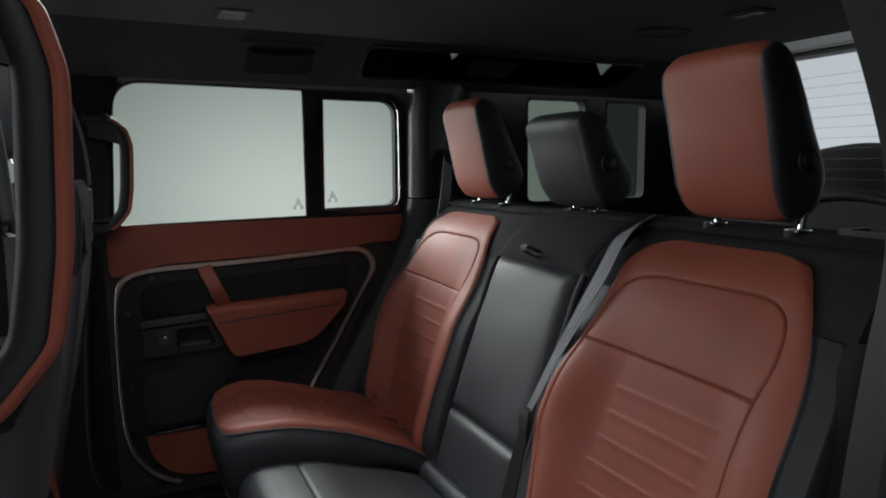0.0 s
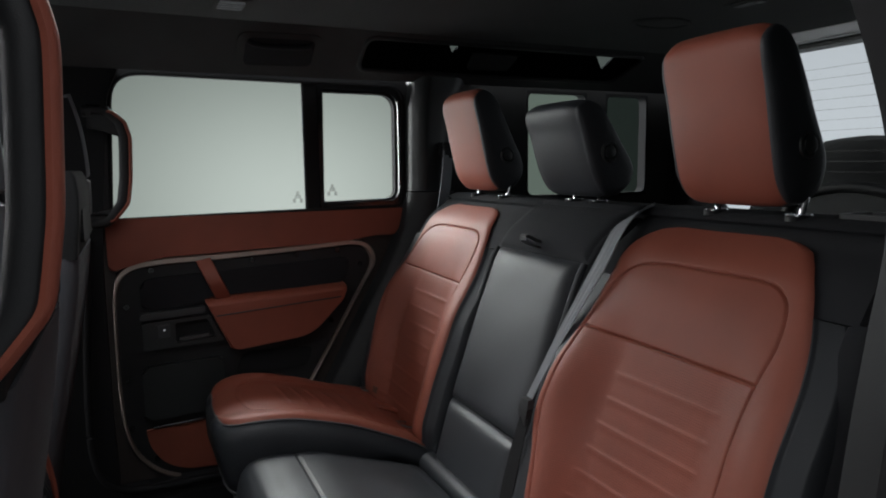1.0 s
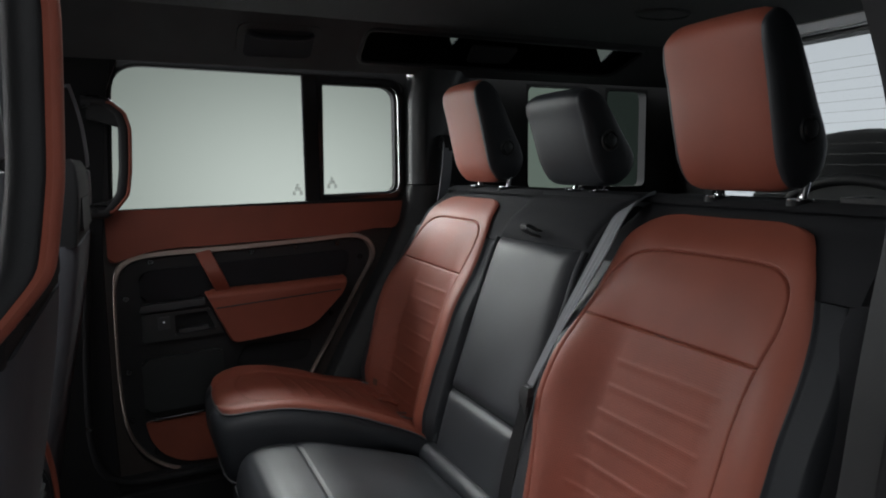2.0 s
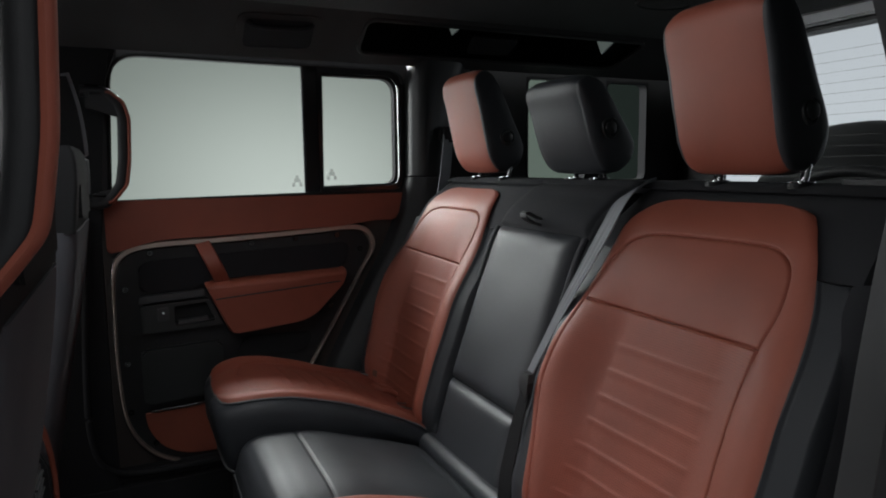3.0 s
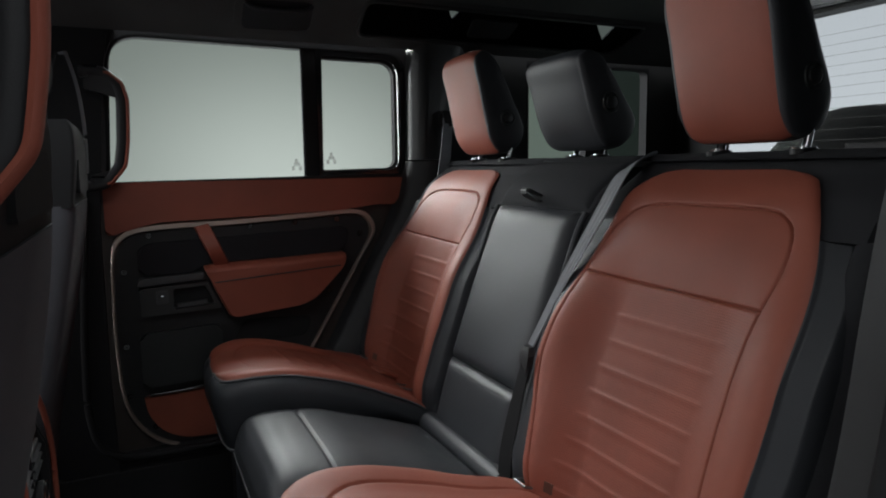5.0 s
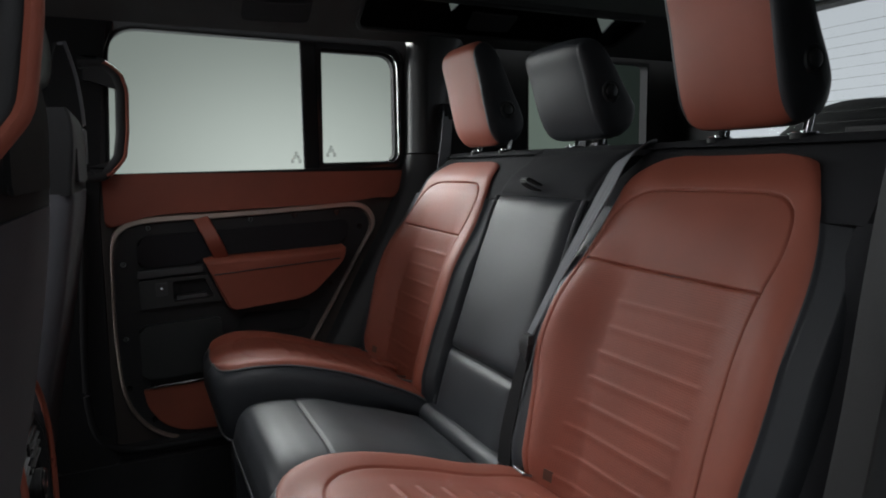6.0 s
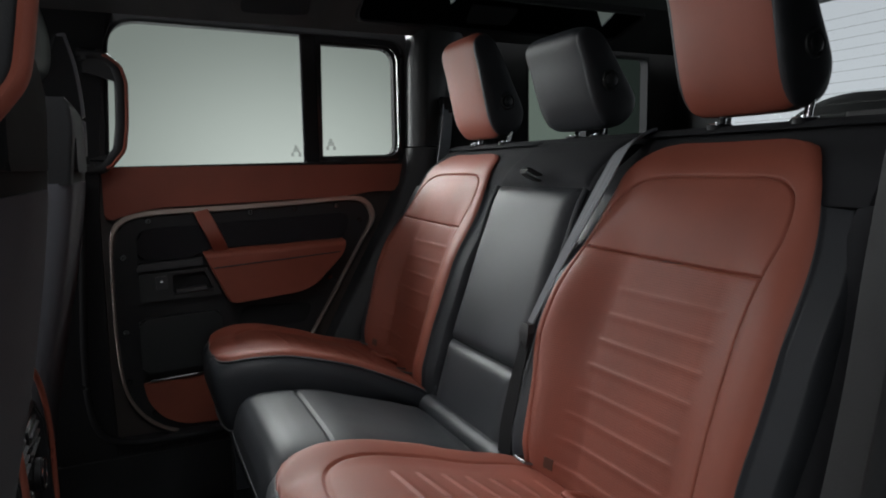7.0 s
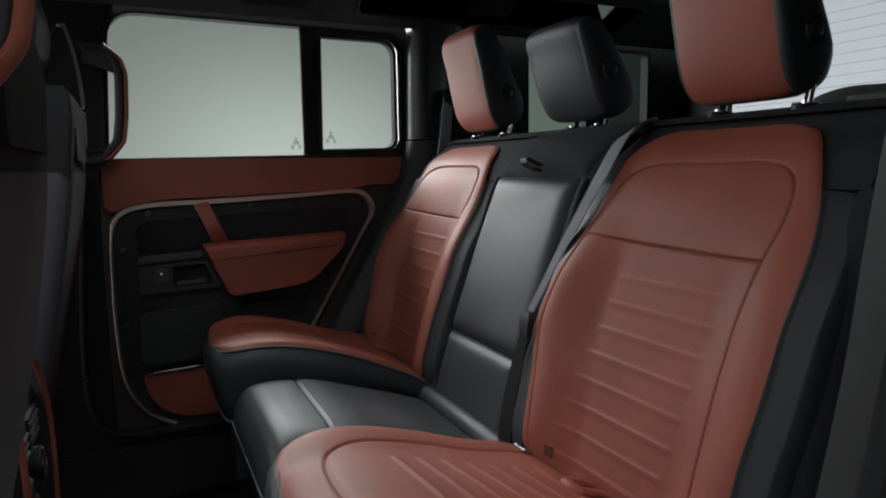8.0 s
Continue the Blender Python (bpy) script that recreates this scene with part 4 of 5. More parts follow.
# ---------------------------------------------------------------- far rear door
def door_panel():
    Y = 0.735
    d = thing("car_door", (-0.55, Y, 0.15), "closed rear car door with tan leather trim and bronze band", "car door")
    at = Vector((-0.55, Y, 0.15))

    def add(name, bm, mat, label="", parent=d, smooth=40):
        bmesh.ops.translate(bm, verts=bm.verts, vec=-at)
        return part(name, bm, mat, parent, label, smooth)
    # door skin, below the glass
    add("door_skin", prism([(-0.93, 0.20), (-0.50, 0.20), (-0.36, 0.40), (-0.13, 0.75), (-0.10, 0.90), (-0.93, 0.90)], "y", Y + 0.004, Y + 0.06, 0.003), TAUPE, "taupe moulded door skin")
    # tan upper trim under the window
    top = prism(round_corners([(-0.912, 0.770), (-0.80, 0.802), (-0.30, 0.815), (-0.205, 0.828), (-0.135, 0.826), (-0.112, 0.905), (-0.912, 0.905)], [0.02, 0.04, 0.03, 0.02, 0.02, 0.008, 0.008], 4), "y", Y - 0.018, Y + 0.03, 0.010, 3)
    add("upper_trim", top, LEATHER_TAN, "tan leather upper door trim")
    # bronze band round the dark panel
    band = [(-0.60, 0.190), (-0.68, 0.190), (-0.78, 0.204), (-0.850, 0.250), (-0.893, 0.330), (-0.906, 0.46), (-0.906, 0.62), (-0.900, 0.72), (-0.872, 0.768), (-0.80, 0.785), (-0.62, 0.790),
            (-0.40, 0.800), (-0.285, 0.806), (-0.240, 0.796), (-0.218, 0.765), (-0.222, 0.728), (-0.262, 0.66), (-0.33, 0.545), (-0.40, 0.43), (-0.47, 0.31)]
    line = [(p.x, p.z) for p in rounded([(a, 0, b) for a, b in band], False, 6)]
    rings = []
    n = len(line)
    for i, p in enumerate(line):
        a, b = Vector(line[max(i - 1, 0)]), Vector(line[min(i + 1, n - 1)])
        t = (b - a).normalized()
        nr = Vector((-t.y, t.x))
        w = 0.0035 + 0.009 * float(smoothstep(0.70, 0.775, p[1]))
        rings.append([(p[0] + nr.x * s, h, p[1] + nr.y * s) for s, h in ((-0.0035, Y + 0.014), (-0.0035, Y - 0.010), (-0.001, Y - 0.014), (w - 0.003, Y - 0.014), (w, Y - 0.010), (w, Y + 0.014))])
    add("bronze_band", loft(rings), BRONZE, "satin bronze trim band")
    # dark panel inside the band
    panel = [(-0.60, 0.196), (-0.68, 0.196), (-0.777, 0.210), (-0.844, 0.254), (-0.887, 0.332), (-0.900, 0.46), (-0.900, 0.62), (-0.893, 0.715), (-0.868, 0.762), (-0.80, 0.779),
             (-0.40, 0.793), (-0.285, 0.799), (-0.246, 0.790), (-0.226, 0.762), (-0.230, 0.730), (-0.27, 0.66), (-0.338, 0.545), (-0.408, 0.43), (-0.47, 0.31)]
    add("inner_panel", prism([(p.x, p.z) for p in rounded([(a, 0, b) for a, b in panel], True, 4)], "y", Y - 0.001, Y + 0.02, 0.003), PLASTIC_BLACK, "black moulded inner panel")
    # raised pad across the top
    add("upper_pad", prism(round_corners([(-0.845, 0.668), (-0.70, 0.668), (-0.68, 0.690), (-0.34, 0.690), (-0.298, 0.700), (-0.285, 0.755), (-0.30, 0.768), (-0.82, 0.748), (-0.845, 0.735)], 0.018, 5), "y", Y - 0.012, Y, 0.008, 3), FABRIC_GREY, "dark padded insert")
    # screws along the band
    for x, z in ((-0.815, 0.768), (-0.560, 0.779), (-0.440, 0.785), (-0.320, 0.789), (-0.878, 0.678), (-0.884, 0.485), (-0.884, 0.355), (-0.252, 0.745), (-0.345, 0.585), (-0.83, 0.262)):
        b = add("screw", disc((x, Y - 0.004, z), 0.0068, 0.008, "y", 14, 0.002), GLOSS_BLACK, "exposed black screw head")
        part("recess", disc(Vector((x, Y - 0.0085, z)) - at, 0.003, 0.001, "y", 6, 0), RUBBER, b)
    # slanting pull strap
    strap = []
    for t in np.linspace(0, 1, 14):
        bow = 0.030 * math.sin(math.pi * min(1, t * 1.1)) + 0.012
        cx, cz = -0.688 + 0.054 * t, 0.790 - 0.126 * t
        strap.append([(cx + s * 0.0185, Y - bow - h, cz + s * 0.004) for s, h in ((-1, 0.0), (-0.85, 0.005), (0.85, 0.005), (1, 0.0), (0.85, -0.006), (-0.85, -0.006))])
    add("pull_strap", loft(strap), LEATHER_TAN, "slanting tan leather pull strap", smooth=30)
    # armrest: a tan pad with a flat top and a tapering face
    face = [(-0.690, 0.672), (-0.672, 0.636), (-0.630, 0.545), (-0.615, 0.540), (-0.435, 0.556), (-0.395, 0.572), (-0.310, 0.655), (-0.300, 0.684)]
    arm = []
    for y, k, dz in ((Y + 0.004, 1.0, 0.014), (Y - 0.032, 1.0, 0.010), (Y - 0.044, 0.985, 0.004), (Y - 0.048, 0.965, -0.001)):
        cx, cz = -0.50, 0.615
        poly = round_corners(face, [0.006, 0.02, 0.012, 0.02, 0.03, 0.03, 0.02, 0.012], 4)
        arm.append([(cx + (p[0] - cx) * k, y, cz + (p[1] - cz) * k + dz * max(0, (p[1] - 0.60) / 0.08)) for p in poly])
    add("armrest", loft(arm), LEATHER_TAN, "tan leather armrest pad", smooth=50)
    seam = [(x, Y - 0.0485, 0.640 + 0.022 * (x + 0.67) / 0.36) for x in np.linspace(-0.665, -0.325, 20)]
    add("armrest_seam", tube(seam, 0.0018, 6), LEATHER_BLACK, "dark stitched seam")
    add("map_pocket", prism(round_corners([(-0.62, 0.46), (-0.42, 0.46), (-0.40, 0.515), (-0.59, 0.525)], 0.02, 5), "y", Y - 0.006, Y, 0.003), RUBBER, "black recessed pocket mouth")
    # handle bezel with ledge, recess, lever and window switch
    add("ledge", prism(round_corners([(-0.850, 0.640), (-0.690, 0.648), (-0.690, 0.666), (-0.845, 0.660)], 0.004, 3), "y", Y - 0.024, Y, 0.003), PLASTIC_GREY, "dark grey ledge")
    o = round_corners([(-0.845, 0.560), (-0.645, 0.566), (-0.68, 0.640), (-0.845, 0.634)], 0.008, 5)
    i = round_corners([(-0.766, 0.574), (-0.664, 0.579), (-0.686, 0.631), (-0.766, 0.627)], 0.007, 5)
    add("handle_bezel", frame_ring(o, i, "y", Y - 0.018, Y), TRIM_DARK, "black handle bezel")
    add("door_handle", prism(round_corners([(-0.757, 0.577), (-0.682, 0.581), (-0.684, 0.592), (-0.757, 0.588)], 0.003, 3), "y", Y - 0.022, Y - 0.004, 0.003), PLASTIC_GREY, "dark grey door release lever")
    # shade of the deep recess, put into a thin dark plate
    add("recess_shade", prism(i, "y", Y - 0.004, Y - 0.002), RUBBER, "dark plate for the shade in the handle recess")
    sw = add("window_switch", prism(round_corners([(-0.808, 0.590), (-0.778, 0.592), (-0.778, 0.628), (-0.808, 0.626)], 0.004, 3), "y", Y - 0.022, Y - 0.012, 0.003), PLASTIC_GREY, "window switch with a small light mark")
    part("switch_mark", disc(Vector((-0.793, Y - 0.0225, 0.612)) - at, 0.003, 0.0015, "y", 10, 0), CHROME, sw, "pale mark")
    # lower storage cover, chrome strip and tan pocket
    add("storage_cover", prism(round_corners([(-0.852, 0.372), (-0.650, 0.380), (-0.650, 0.522), (-0.852, 0.515)], 0.016, 5), "y", Y - 0.020, Y, 0.006, 3), TRIM_DARK, "black storage cover")
    add("chrome_strip", tube([(-0.835, Y - 0.014, 0.352), (-0.75, Y - 0.016, 0.355), (-0.66, Y - 0.016, 0.360)], 0.0035, 8), GLOSS_BLACK, "gloss black strip")
    for x, z in ((-0.824, 0.353), (-0.683, 0.360)):
        add("strip_rivet", disc((x, Y - 0.018, z), 0.004, 0.005, "y", 10, 0.001), CHROME, "chrome rivet")
    pocket = round_corners([(-0.852, 0.345), (-0.845, 0.300), (-0.815, 0.250), (-0.76, 0.220), (-0.60, 0.212), (-0.60, 0.352)], [0.004, 0.02, 0.03, 0.04, 0.01, 0.004], 5)
    add("lower_pocket", prism(pocket, "y", Y - 0.010, Y, 0.005), LEATHER_TAN, "tan leather lower pocket")
    # window surround: opening with rounded front corner
    out = round_corners([(-0.935, 0.895), (-0.095, 0.895), (-0.095, 1.285), (-0.935, 1.285)], [0.004, 0.02, 0.035, 0.03], 7)
    inn = round_corners([(-0.897, 0.902), (-0.115, 0.912), (-0.112, 1.258), (-0.878, 1.266)], [0.004, 0.03, 0.05, 0.075], 7)
    add("window_frame", frame_ring(out, inn, "y", Y - 0.012, Y + 0.045), PLASTIC_BLACK, "black window frame", smooth=30)
    add("window_seal", tube([(p[0], Y - 0.012, p[1]) for p in inn], 0.005, 8, closed=True), RUBBER, "black rubber window seal")
    add("divider", block(-0.405, -0.362, Y - 0.004, Y + 0.012, 0.900, 1.266, 0.004), RUBBER, "black upright between the panes")
    o = round_corners([(-0.366, 0.904), (-0.104, 0.906), (-0.104, 1.262), (-0.366, 1.262)], [0.004, 0.05, 0.06, 0.004], 7)
    i = round_corners([(-0.355, 0.924), (-0.127, 0.928), (-0.127, 1.240), (-0.350, 1.242)], [0.004, 0.035, 0.05, 0.004], 7)
    add("quarter_frame", frame_ring(o, i, "y", Y - 0.014, Y + 0.03), GLOSS_BLACK, "gloss black quarter light frame", smooth=30)
    m = round_corners([(-0.350, 0.929), (-0.132, 0.933), (-0.132, 1.235), (-0.345, 1.237)], [0.004, 0.032, 0.046, 0.004], 7)
    add("quarter_bead", frame_ring(i, m, "y", Y + 0.004, Y + 0.03), RUBBER, "black glazing bead", smooth=30)
    p1 = add("drop_glass", prism([(-0.92, 0.895), (-0.385, 0.895), (-0.385, 1.272), (-0.92, 1.272)], "y", Y + 0.012, Y + 0.016), GLASS, "clear window glass")
    p2 = add("quarter_glass", prism(o, "y", Y + 0.020, Y + 0.024), GLASS, "clear quarter light glass")
    p1.visible_shadow = p2.visible_shadow = False
    for cx, cz in ((-0.425, 0.945), (-0.325, 0.962)):
        for dx, h0, h1 in ((-0.010, -0.016, -0.004), (0.010, -0.016, -0.004), (-0.004, -0.004, 0.006), (0.005, -0.004, 0.006), (0.0, 0.004, 0.016)):
            add("glass_mark", block(cx + dx - 0.0042, cx + dx + 0.0042, Y + 0.0085, Y + 0.0095, cz + h0, cz + h1, 0), MARK_GREY, "small grey printed mark")


door_panel()


# ---------------------------------------------------------------- grab handles on the pillars
def pillar_handle(x, y, z):
    """A D-shaped handle: a black bar with a tan leather strip on its rear edge."""
    h = thing("grab_handle", (x, y, z), "black pillar grab handle with a tan leather grip strip", "grab handle", "pillar grab handles")
    corners = [Vector((a, 0, b)) for a, b in ((-0.085, 0.133), (-0.036, 0.133), (-0.008, 0.108), (0.002, 0.070), (-0.003, -0.030), (-0.012, -0.088), (-0.046, -0.130), (-0.085, -0.134))]
    path = [corners[0]]
    for a, p, b in zip(corners[:-2], corners[1:-1], corners[2:]):
        path += [p + (a - p) * 0.22, p + (a - p) * 0.05 + (b - p) * 0.05, p + (b - p) * 0.22]
    path.append(corners[-1])
    line = rounded([(p.x - 0.0145, 0, p.z) for p in path], False, 4)
    part("bar", tube(line, 0.0125, 16, flat=1.0, up=(0, 1, 0)), PLASTIC_BLACK, h, "black handle bar")
    outer = rounded(path[1:-1], False, 4)
    rings, n = [], len(outer)
    for i, p in enumerate(outer):
        d = (outer[min(i + 1, n - 1)] - outer[max(i - 1, 0)]).normalized()
        nr = Vector((-d.z, 0, d.x))
        if nr.x + 0.001 < 0 and abs(nr.x) > 0.2:
            nr = -nr
        if nr.dot(p - Vector((-0.06, 0, 0))) < 0:
            nr = -nr
        rings.append([p + nr * a + Vector((0, b, 0)) for a, b in ((-0.0055, -0.012), (-0.002, -0.0135), (0.0015, -0.011), (0.003, 0.0), (0.0015, 0.011), (-0.002, 0.0135), (-0.0055, 0.012))])
    part("grip_strip", loft(rings), LEATHER_TAN, h, "tan leather strip", 50)
    for web in ([(-0.090, 0.128), (-0.036, 0.128), (-0.014, 0.104), (-0.012, 0.066), (-0.030, 0.078), (-0.090, 0.092)],
                [(-0.090, -0.130), (-0.048, -0.126), (-0.020, -0.088), (-0.016, -0.070), (-0.034, -0.096), (-0.090, -0.108)]):
        part("corner_web", prism(web, "y", -0.008, 0.010, 0.003), PLASTIC_BLACK, h, "black handle corner", 30)
    for s in (-1, 1):
        part("mount", block(-0.098, -0.072, -0.012, 0.018, s * 0.128 - 0.017, s * 0.128 + 0.017, 0.008), PLASTIC_BLACK, h, "black mounting foot")
        part("cap_edge", tube([(-0.088, -0.012, s * 0.128 + 0.0165), (-0.06, -0.012, s * 0.128 + 0.0155)], 0.0022, 6), GLOSS_BLACK, h, "gloss cap edge")
    return h


pillar_handle(-0.842, 0.665, 1.033)
pillar_handle(-0.882, -0.660, 1.033)


# ---------------------------------------------------------------- front seats and console
def front_seat(x0, cy, turned):
    """A front seat seen from behind; turned: 1 where its outer side is towards +y, -1 where it is towards -y."""
    s = thing("front_seat", (x0, cy, 0), "front car seat with a dark grey fabric back and black headrest", "car seat", "front seats")
    rear = smooth_curve([0.30, 0.50, 0.70, 0.90, 1.0, 1.04], [0.030, 0.066, 0.106, 0.134, 0.138, 0.130])
    half = smooth_curve([0.30, 0.50, 0.70, 0.88, 0.98, 1.04], [0.205, 0.215, 0.215, 0.195, 0.17, 0.14])
    rings = []
    for z in np.linspace(0.30, 0.875, 32):
        r, h = float(rear(z)), float(half(z))
        rings.append([(p[0], p[1], float(z)) for p in round_corners([(r, -h), (r, h), (r - 0.13, h), (r - 0.13, -h)], [0.035, 0.035, 0.03, 0.03], 5)])
    part("backrest", loft(rings), SEAT_FABRIC, s, "dark grey fabric backrest", 50)
    hard = []
    for z in np.linspace(0.872, 1.026, 14):
        r, h = float(rear(z)) - 0.003, float(half(z)) - 0.002
        top = 0.004 * float(smoothstep(1.018, 1.026, z))
        hard.append([(p[0], p[1], float(z)) for p in round_corners([(r - top, -h + top), (r - top, h - top), (r - 0.10, h - top), (r - 0.10, -h + top)], 0.008, 5)])
    part("back_shell", loft(hard), RUBBER, s, "satin black plastic upper back shell", 40)
    # flat dark plate on the shell in place of a shaded hook slot
    i = round_corners([(-0.13, 0.895), (0.13, 0.895), (0.12, 0.955), (-0.12, 0.955)], 0.008, 4)
    part("slot_shade", prism(i, "x", 0.122, 0.1375, 0.003), RUBBER, s, "flat dark plate for the shade in a hook slot")
    # raised outer wing of the shell with its hook recess
    outer = turned * 0.178
    edge = rounded([(0.108, 0, 1.19), (0.124, 0, 1.124), (0.132, 0, 1.05), (0.133, 0, 0.983), (0.131, 0, 0.93), (0.126, 0, 0.885), (0.114, 0, 0.79), (0.094, 0, 0.71), (0.062, 0, 0.658)], False, 6)
    wing = [(p.x, p.z) for p in edge if p.z > 0.93]
    part("outer_wing", prism(wing + [(0.060, wing[-1][1]), (0.070, 1.10), (0.090, 1.19)], "y", outer - 0.012, outer + 0.012, 0.007, 3), RUBBER, s, "matt black wing of the shell", 50)
    # highlight along the shell's edge, put into a lighter grey strip
    part("lit_edge", tube([(x - 0.003, outer, z) for x, z in wing], 0.010, 10), HEADER_GREY, s, "lighter grey shell edge for the light on it", 50)
    lower = [(p.x - 0.003, p.z) for p in edge if p.z < 0.895]
    part("wing_cover", prism(lower + [(0.03, 0.66), (0.05, lower[0][1])], "y", outer - 0.014, outer + 0.014, 0.008, 3), SEAT_FABRIC, s, "dark grey fabric edge of the backrest", 50)
    part("wing_hook", block(0.080, 0.116, outer - 0.010, outer + 0.010, 0.892, 0.932, 0.004), RUBBER, s, "black bag hook recess")
    prof = [(0.055, 1.075), (0.085, 1.10), (0.09, 1.17), (0.07, 1.24), (0.03, 1.26), (-0.02, 1.24), (-0.04, 1.16), (-0.03, 1.09), (0.0, 1.07)]
    loop = rounded([(a, 0, b) for a, b in prof], True, 4)
    rings = []
    for y, k in ((-0.125, 0.80), (-0.118, 0.93), (-0.10, 1.0), (0.0, 1.03), (0.10, 1.0), (0.118, 0.93), (0.125, 0.80)):
        rings.append([(0.025 + (p.x - 0.025) * k, y, 1.165 + (p.z - 1.165) * k) for p in loop])
    hd = part("headrest", loft(rings), LEATHER_BLACK, s, "black leather headrest", 60)
    for y in (-0.06, 0.06):
        part("post", tube([(0.02, y, 1.10), (0.05, y, 1.01)], 0.006, 10), CHROME, hd, "chrome post")
    cush = [[(p[0], p[1], z) for p in round_corners([(-0.50 + k, -0.22 + k), (-0.05, -0.22 + k), (-0.05, 0.22 - k), (-0.50 + k, 0.22 - k)], 0.04, 5)] for z, k in ((0.22, 0.02), (0.26, 0.0), (0.38, 0.0), (0.42, 0.03))]
    part("cushion", loft(cush), LEATHER_TAN, s, "tan leather front cushion", 50)
    part("base", block(-0.42, 0.0, -0.20, 0.20, 0.004, 0.32, 0.02), PLASTIC_BLACK, s, "black seat base")
    return s


front_seat(-1.062, -0.40, -1)
front_seat(-1.068, 0.385, 1)


def belt_pillar():
    r = thing("seat_belt", (-0.005, 0.668, 0.80), "black rear seat belt hanging from its pillar guide", "seat belt")
    part("guide", block(-0.02, 0.04, -0.03, 0.01, 0.25, 0.295, 0.008), PLASTIC_BLACK, r, "black belt guide")
    part("webbing", ribbon([(0.005, -0.02, 0.27), (-0.008, -0.03, 0.18), (-0.03, -0.03, 0.05), (-0.055, -0.03, -0.08)], [0.044, 0.046, 0.046, 0.046], (0.5, -1, 0)), WEBBING, r, "dark webbing", 30)


belt_pillar()


def console():
    c = thing("centre_console", (-1.236, 0.005, 0), "black centre console with tan leather sides and rear controls", "console")
    rings = []
    for x, k in ((-0.45, 0.0), (0.20, 0.0), (0.222, 0.012)):
        rings.append([(x, p[0], p[1]) for p in round_corners([(-0.125 + k, 0.004), (0.125 - k, 0.004), (0.135 - k, 0.50 - k), (0.105 - k, 0.585 - k), (-0.105 + k, 0.585 - k), (-0.135 + k, 0.50 - k)], 0.025, 5)])
    part("body", loft(rings), PLASTIC_BLACK, c, "", 50)
    for s in (-1, 1):
        edge = rounded([(0.238, s * 0.130, 0.06), (0.240, s * 0.136, 0.35), (0.238, s * 0.134, 0.49), (0.226, s * 0.108, 0.578), (0.214, s * 0.05, 0.592)], False, 8)
        wing = [(0.20, 0.05), (0.235, 0.05), (0.237, 0.35), (0.234, 0.485), (0.22, 0.52), (0.20, 0.52)]
        part("side_wing", prism(wing, "y", s * 0.126, s * 0.137, 0.003), PLASTIC_BLACK, c, "black side wing")
        part("tan_edge", tube(edge, 0.0045, 10), LEATHER_TAN, c, "tan leather edge")
    part("rear_fascia", block(0.205, 0.2235, -0.115, 0.115, 0.15, 0.52, 0.004), GLOSS_BLACK, c, "gloss black rear fascia")
    for y, z in ((-0.062, 0.42), (0.062, 0.42)):
        k = part("dial", disc((0.228, y, z), 0.026, 0.014, "x", 28, 0.003), PLASTIC_BLACK, c, "black rotary dial")
        part("dial_ring", tube([(0.2350, y + 0.024 * math.cos(a), z + 0.024 * math.sin(a)) for a in [2 * math.pi * j / 24 for j in range(24)]], 0.0014, 6, closed=True, up=(1, 0, 0)), CHROME, k, "chrome ring")
    for z in (0.355, 0.325, 0.295):
        for y in (-0.06, -0.02, 0.02, 0.06):
            b = part("push_button", block(0.222, 0.2270, y - 0.014, y + 0.014, z - 0.009, z + 0.009, 0.002), PLASTIC_BLACK, c, "black push button")
            part("button_mark", block(0.2268, 0.2278, y - 0.003, y + 0.003, z - 0.0015, z + 0.0015, 0), CHROME, b, "pale mark")
    for y in (-0.055, 0.055):
        v = part("air_vent", block(0.220, 0.2260, y - 0.045, y + 0.045, 0.455, 0.51, 0.004), PLASTIC_BLACK, c, "black air vent")
        for z in (0.468, 0.482, 0.496):
            part("vane", block(0.225, 0.230, y - 0.04, y + 0.04, z - 0.002, z + 0.002, 0.0008), PLASTIC_GREY, v)


console()


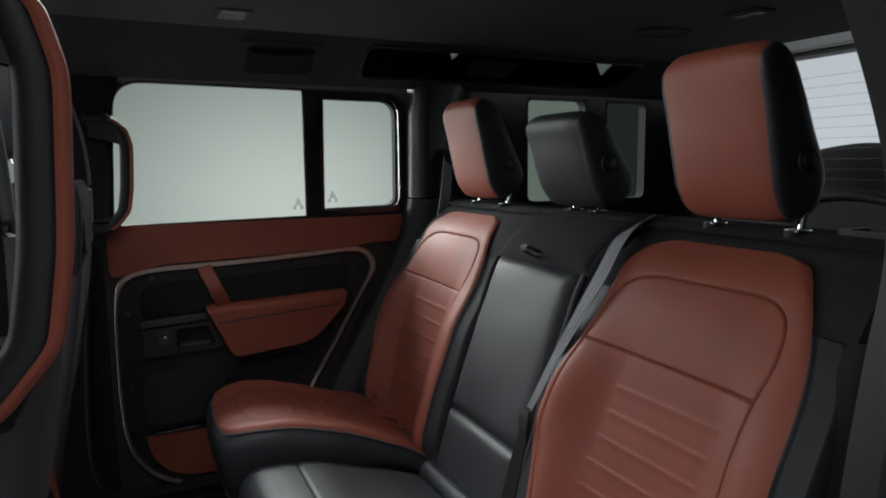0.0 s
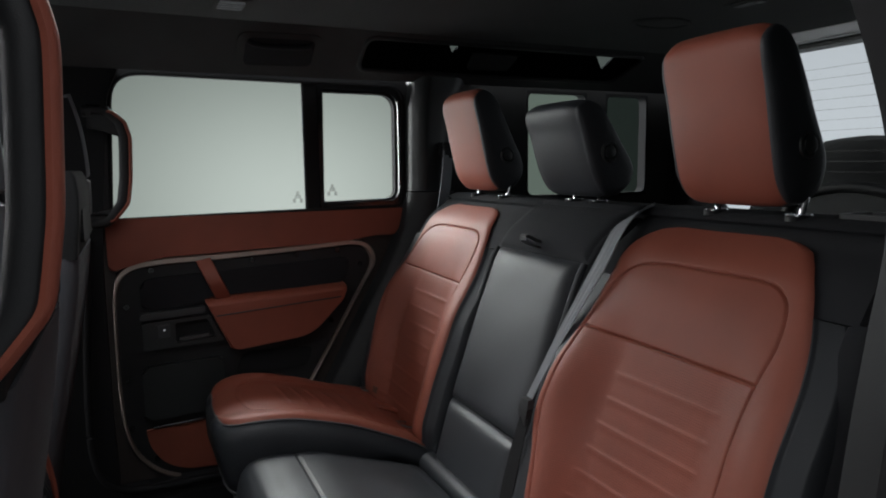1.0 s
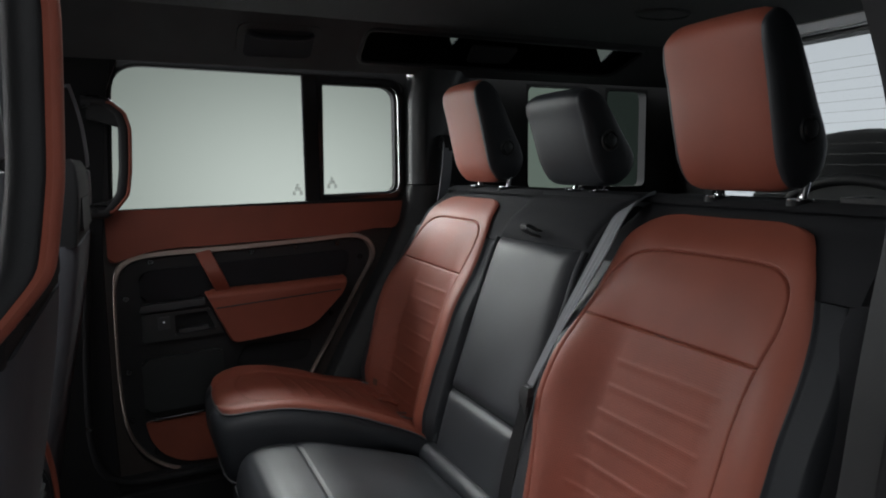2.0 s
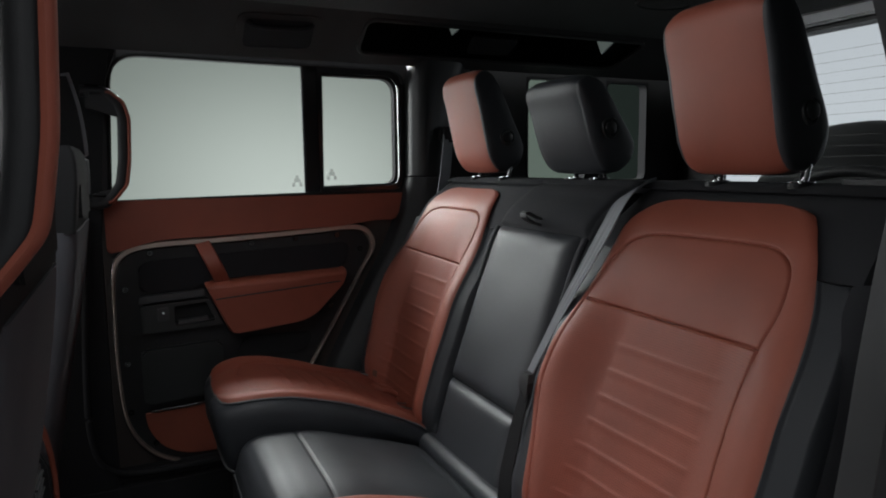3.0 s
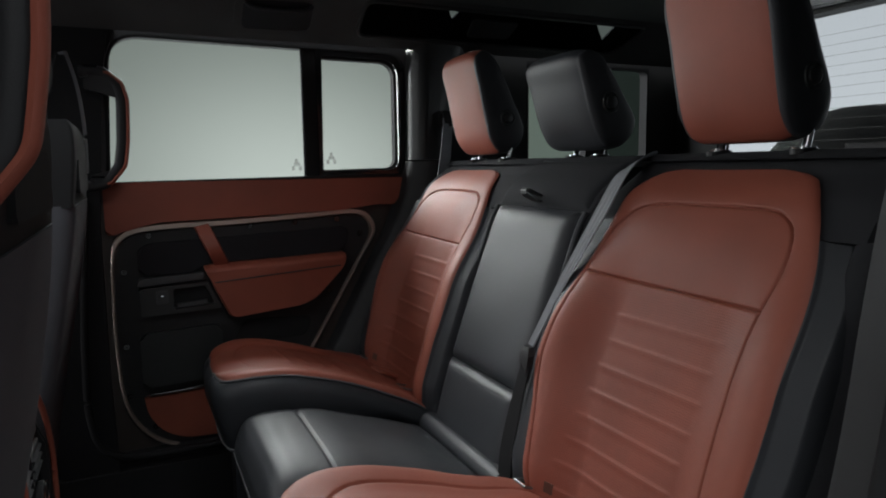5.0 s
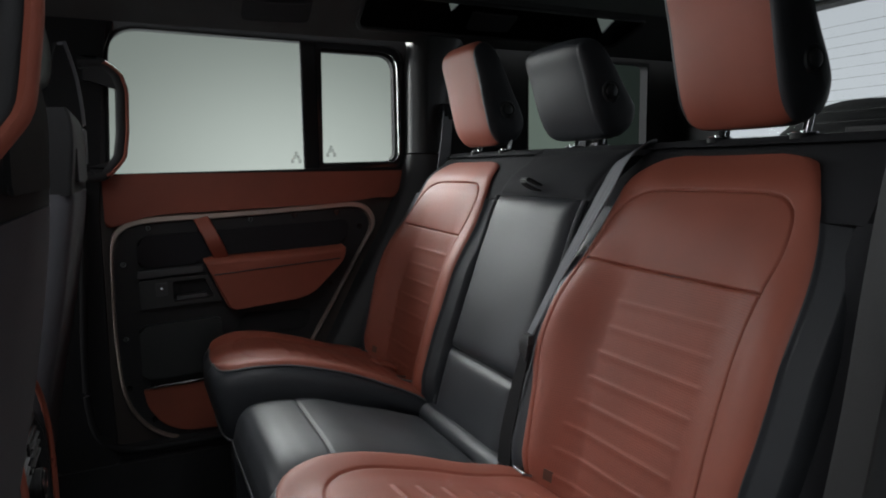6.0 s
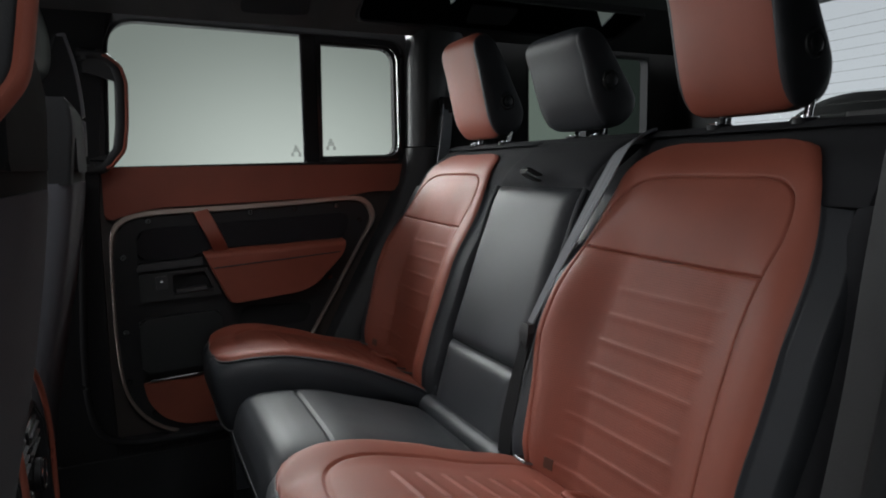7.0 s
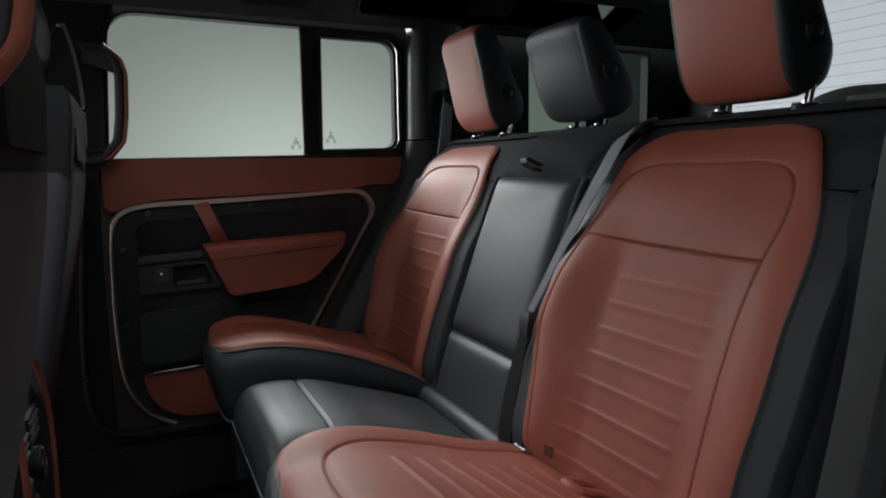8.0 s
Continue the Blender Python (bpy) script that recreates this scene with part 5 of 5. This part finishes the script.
# ---------------------------------------------------------------- roof fittings
def roof_fittings():
    lamp = thing("reading_lamp", (-0.632, 0.385, 1.372), "small flat reading lamp with a clear lens in the headliner", "lamp")
    part("bezel", block(-0.036, 0.036, -0.050, 0.050, -0.003, 0.0, 0.001), HEADLINER, lamp, "charcoal bezel")
    part("lens", block(-0.026, 0.026, -0.036, 0.036, -0.006, -0.002, 0.002), LAMP_GLOW, lamp, "softly shining lens")
    for y in (-0.02, 0.0, 0.02):
        part("lens_rib", block(-0.028, 0.028, y - 0.0012, y + 0.0016, -0.0072, -0.0055, 0), PLASTIC_GREY, lamp, "lens rib")
    base, up, nrm = Vector((0, 0.690, 1.268)), Vector((0, -0.155, 0.108)).normalized(), Vector((0, 0.108, 0.155)).normalized()
    on_slope = lambda p, h: base + Vector((p[0], 0, 0)) + up * p[1] * 1.11 + nrm * h - Vector((-0.485, 0.590, 1.325))
    g = thing("roof_grab_handle", (-0.485, 0.590, 1.325), "black folding grab handle on the roof edge", "grab handle")
    plate = round_corners([(-0.592, 0.020), (-0.378, 0.026), (-0.384, 0.140), (-0.592, 0.134)], 0.028, 6)
    well = round_corners([(-0.572, 0.034), (-0.398, 0.040), (-0.402, 0.124), (-0.572, 0.120)], 0.020, 6)
    part("housing", loft([[on_slope(p, h) for p in loop] for loop, h in ((plate, 0.004), (plate, -0.003), (well, -0.003), (well, 0.004))], caps=False, closed=True), HEADLINER, g, "charcoal housing", 40)
    part("well", loft([[on_slope(p, -0.0015) for p in well], [on_slope(p, -0.0005) for p in well]]), FABRIC_BLACK, g, "dark recess behind the grip")
    grip = rounded([on_slope(p, h) for p, h in (((-0.566, 0.112), -0.001), ((-0.556, 0.106), -0.007), ((-0.53, 0.102), -0.009), ((-0.485, 0.102), -0.009), ((-0.44, 0.104), -0.009), ((-0.415, 0.108), -0.007), ((-0.405, 0.114), -0.001))], False, 6)
    part("grip", tube(grip, 0.008, 12, flat=0.8), FABRIC_BLACK, g, "black folded grip")
    sp = thing("roof_speaker", (0.365, 0.178, 1.372), "flat round black speaker grille in the headliner", "speaker")
    part("ring", tube([(0.075 * math.cos(a), 0.05 * math.sin(a), -0.002) for a in [2 * math.pi * k / 40 for k in range(40)]], 0.003, 8, closed=True), HEADLINER, sp, "black ring")
    part("grille", loft([[(r * 1.5 * math.cos(a), r * math.sin(a), h) for a in [2 * math.pi * k / 40 for k in range(40)]] for r, h in ((0.048, 0.0), (0.046, -0.002), (0.02, -0.003))]), HEADLINER, sp, "charcoal grille")
    hk = thing("roof_lamp", (0.388, -0.055, 1.372), "small dark roof lamp in the headliner", "lamp")
    part("bezel", block(-0.030, 0.030, -0.045, 0.045, -0.004, 0.0, 0.002), HEADLINER, hk, "black bezel")
    part("lens", block(-0.014, 0.014, -0.034, 0.034, -0.006, -0.003, 0.001), PLASTIC_BLACK, hk, "dark lens")
    part("catch", block(-0.010, 0.010, -0.040, -0.020, -0.0085, -0.005, 0.001), PLASTIC_GREY, hk, "grey switch")


roof_fittings()
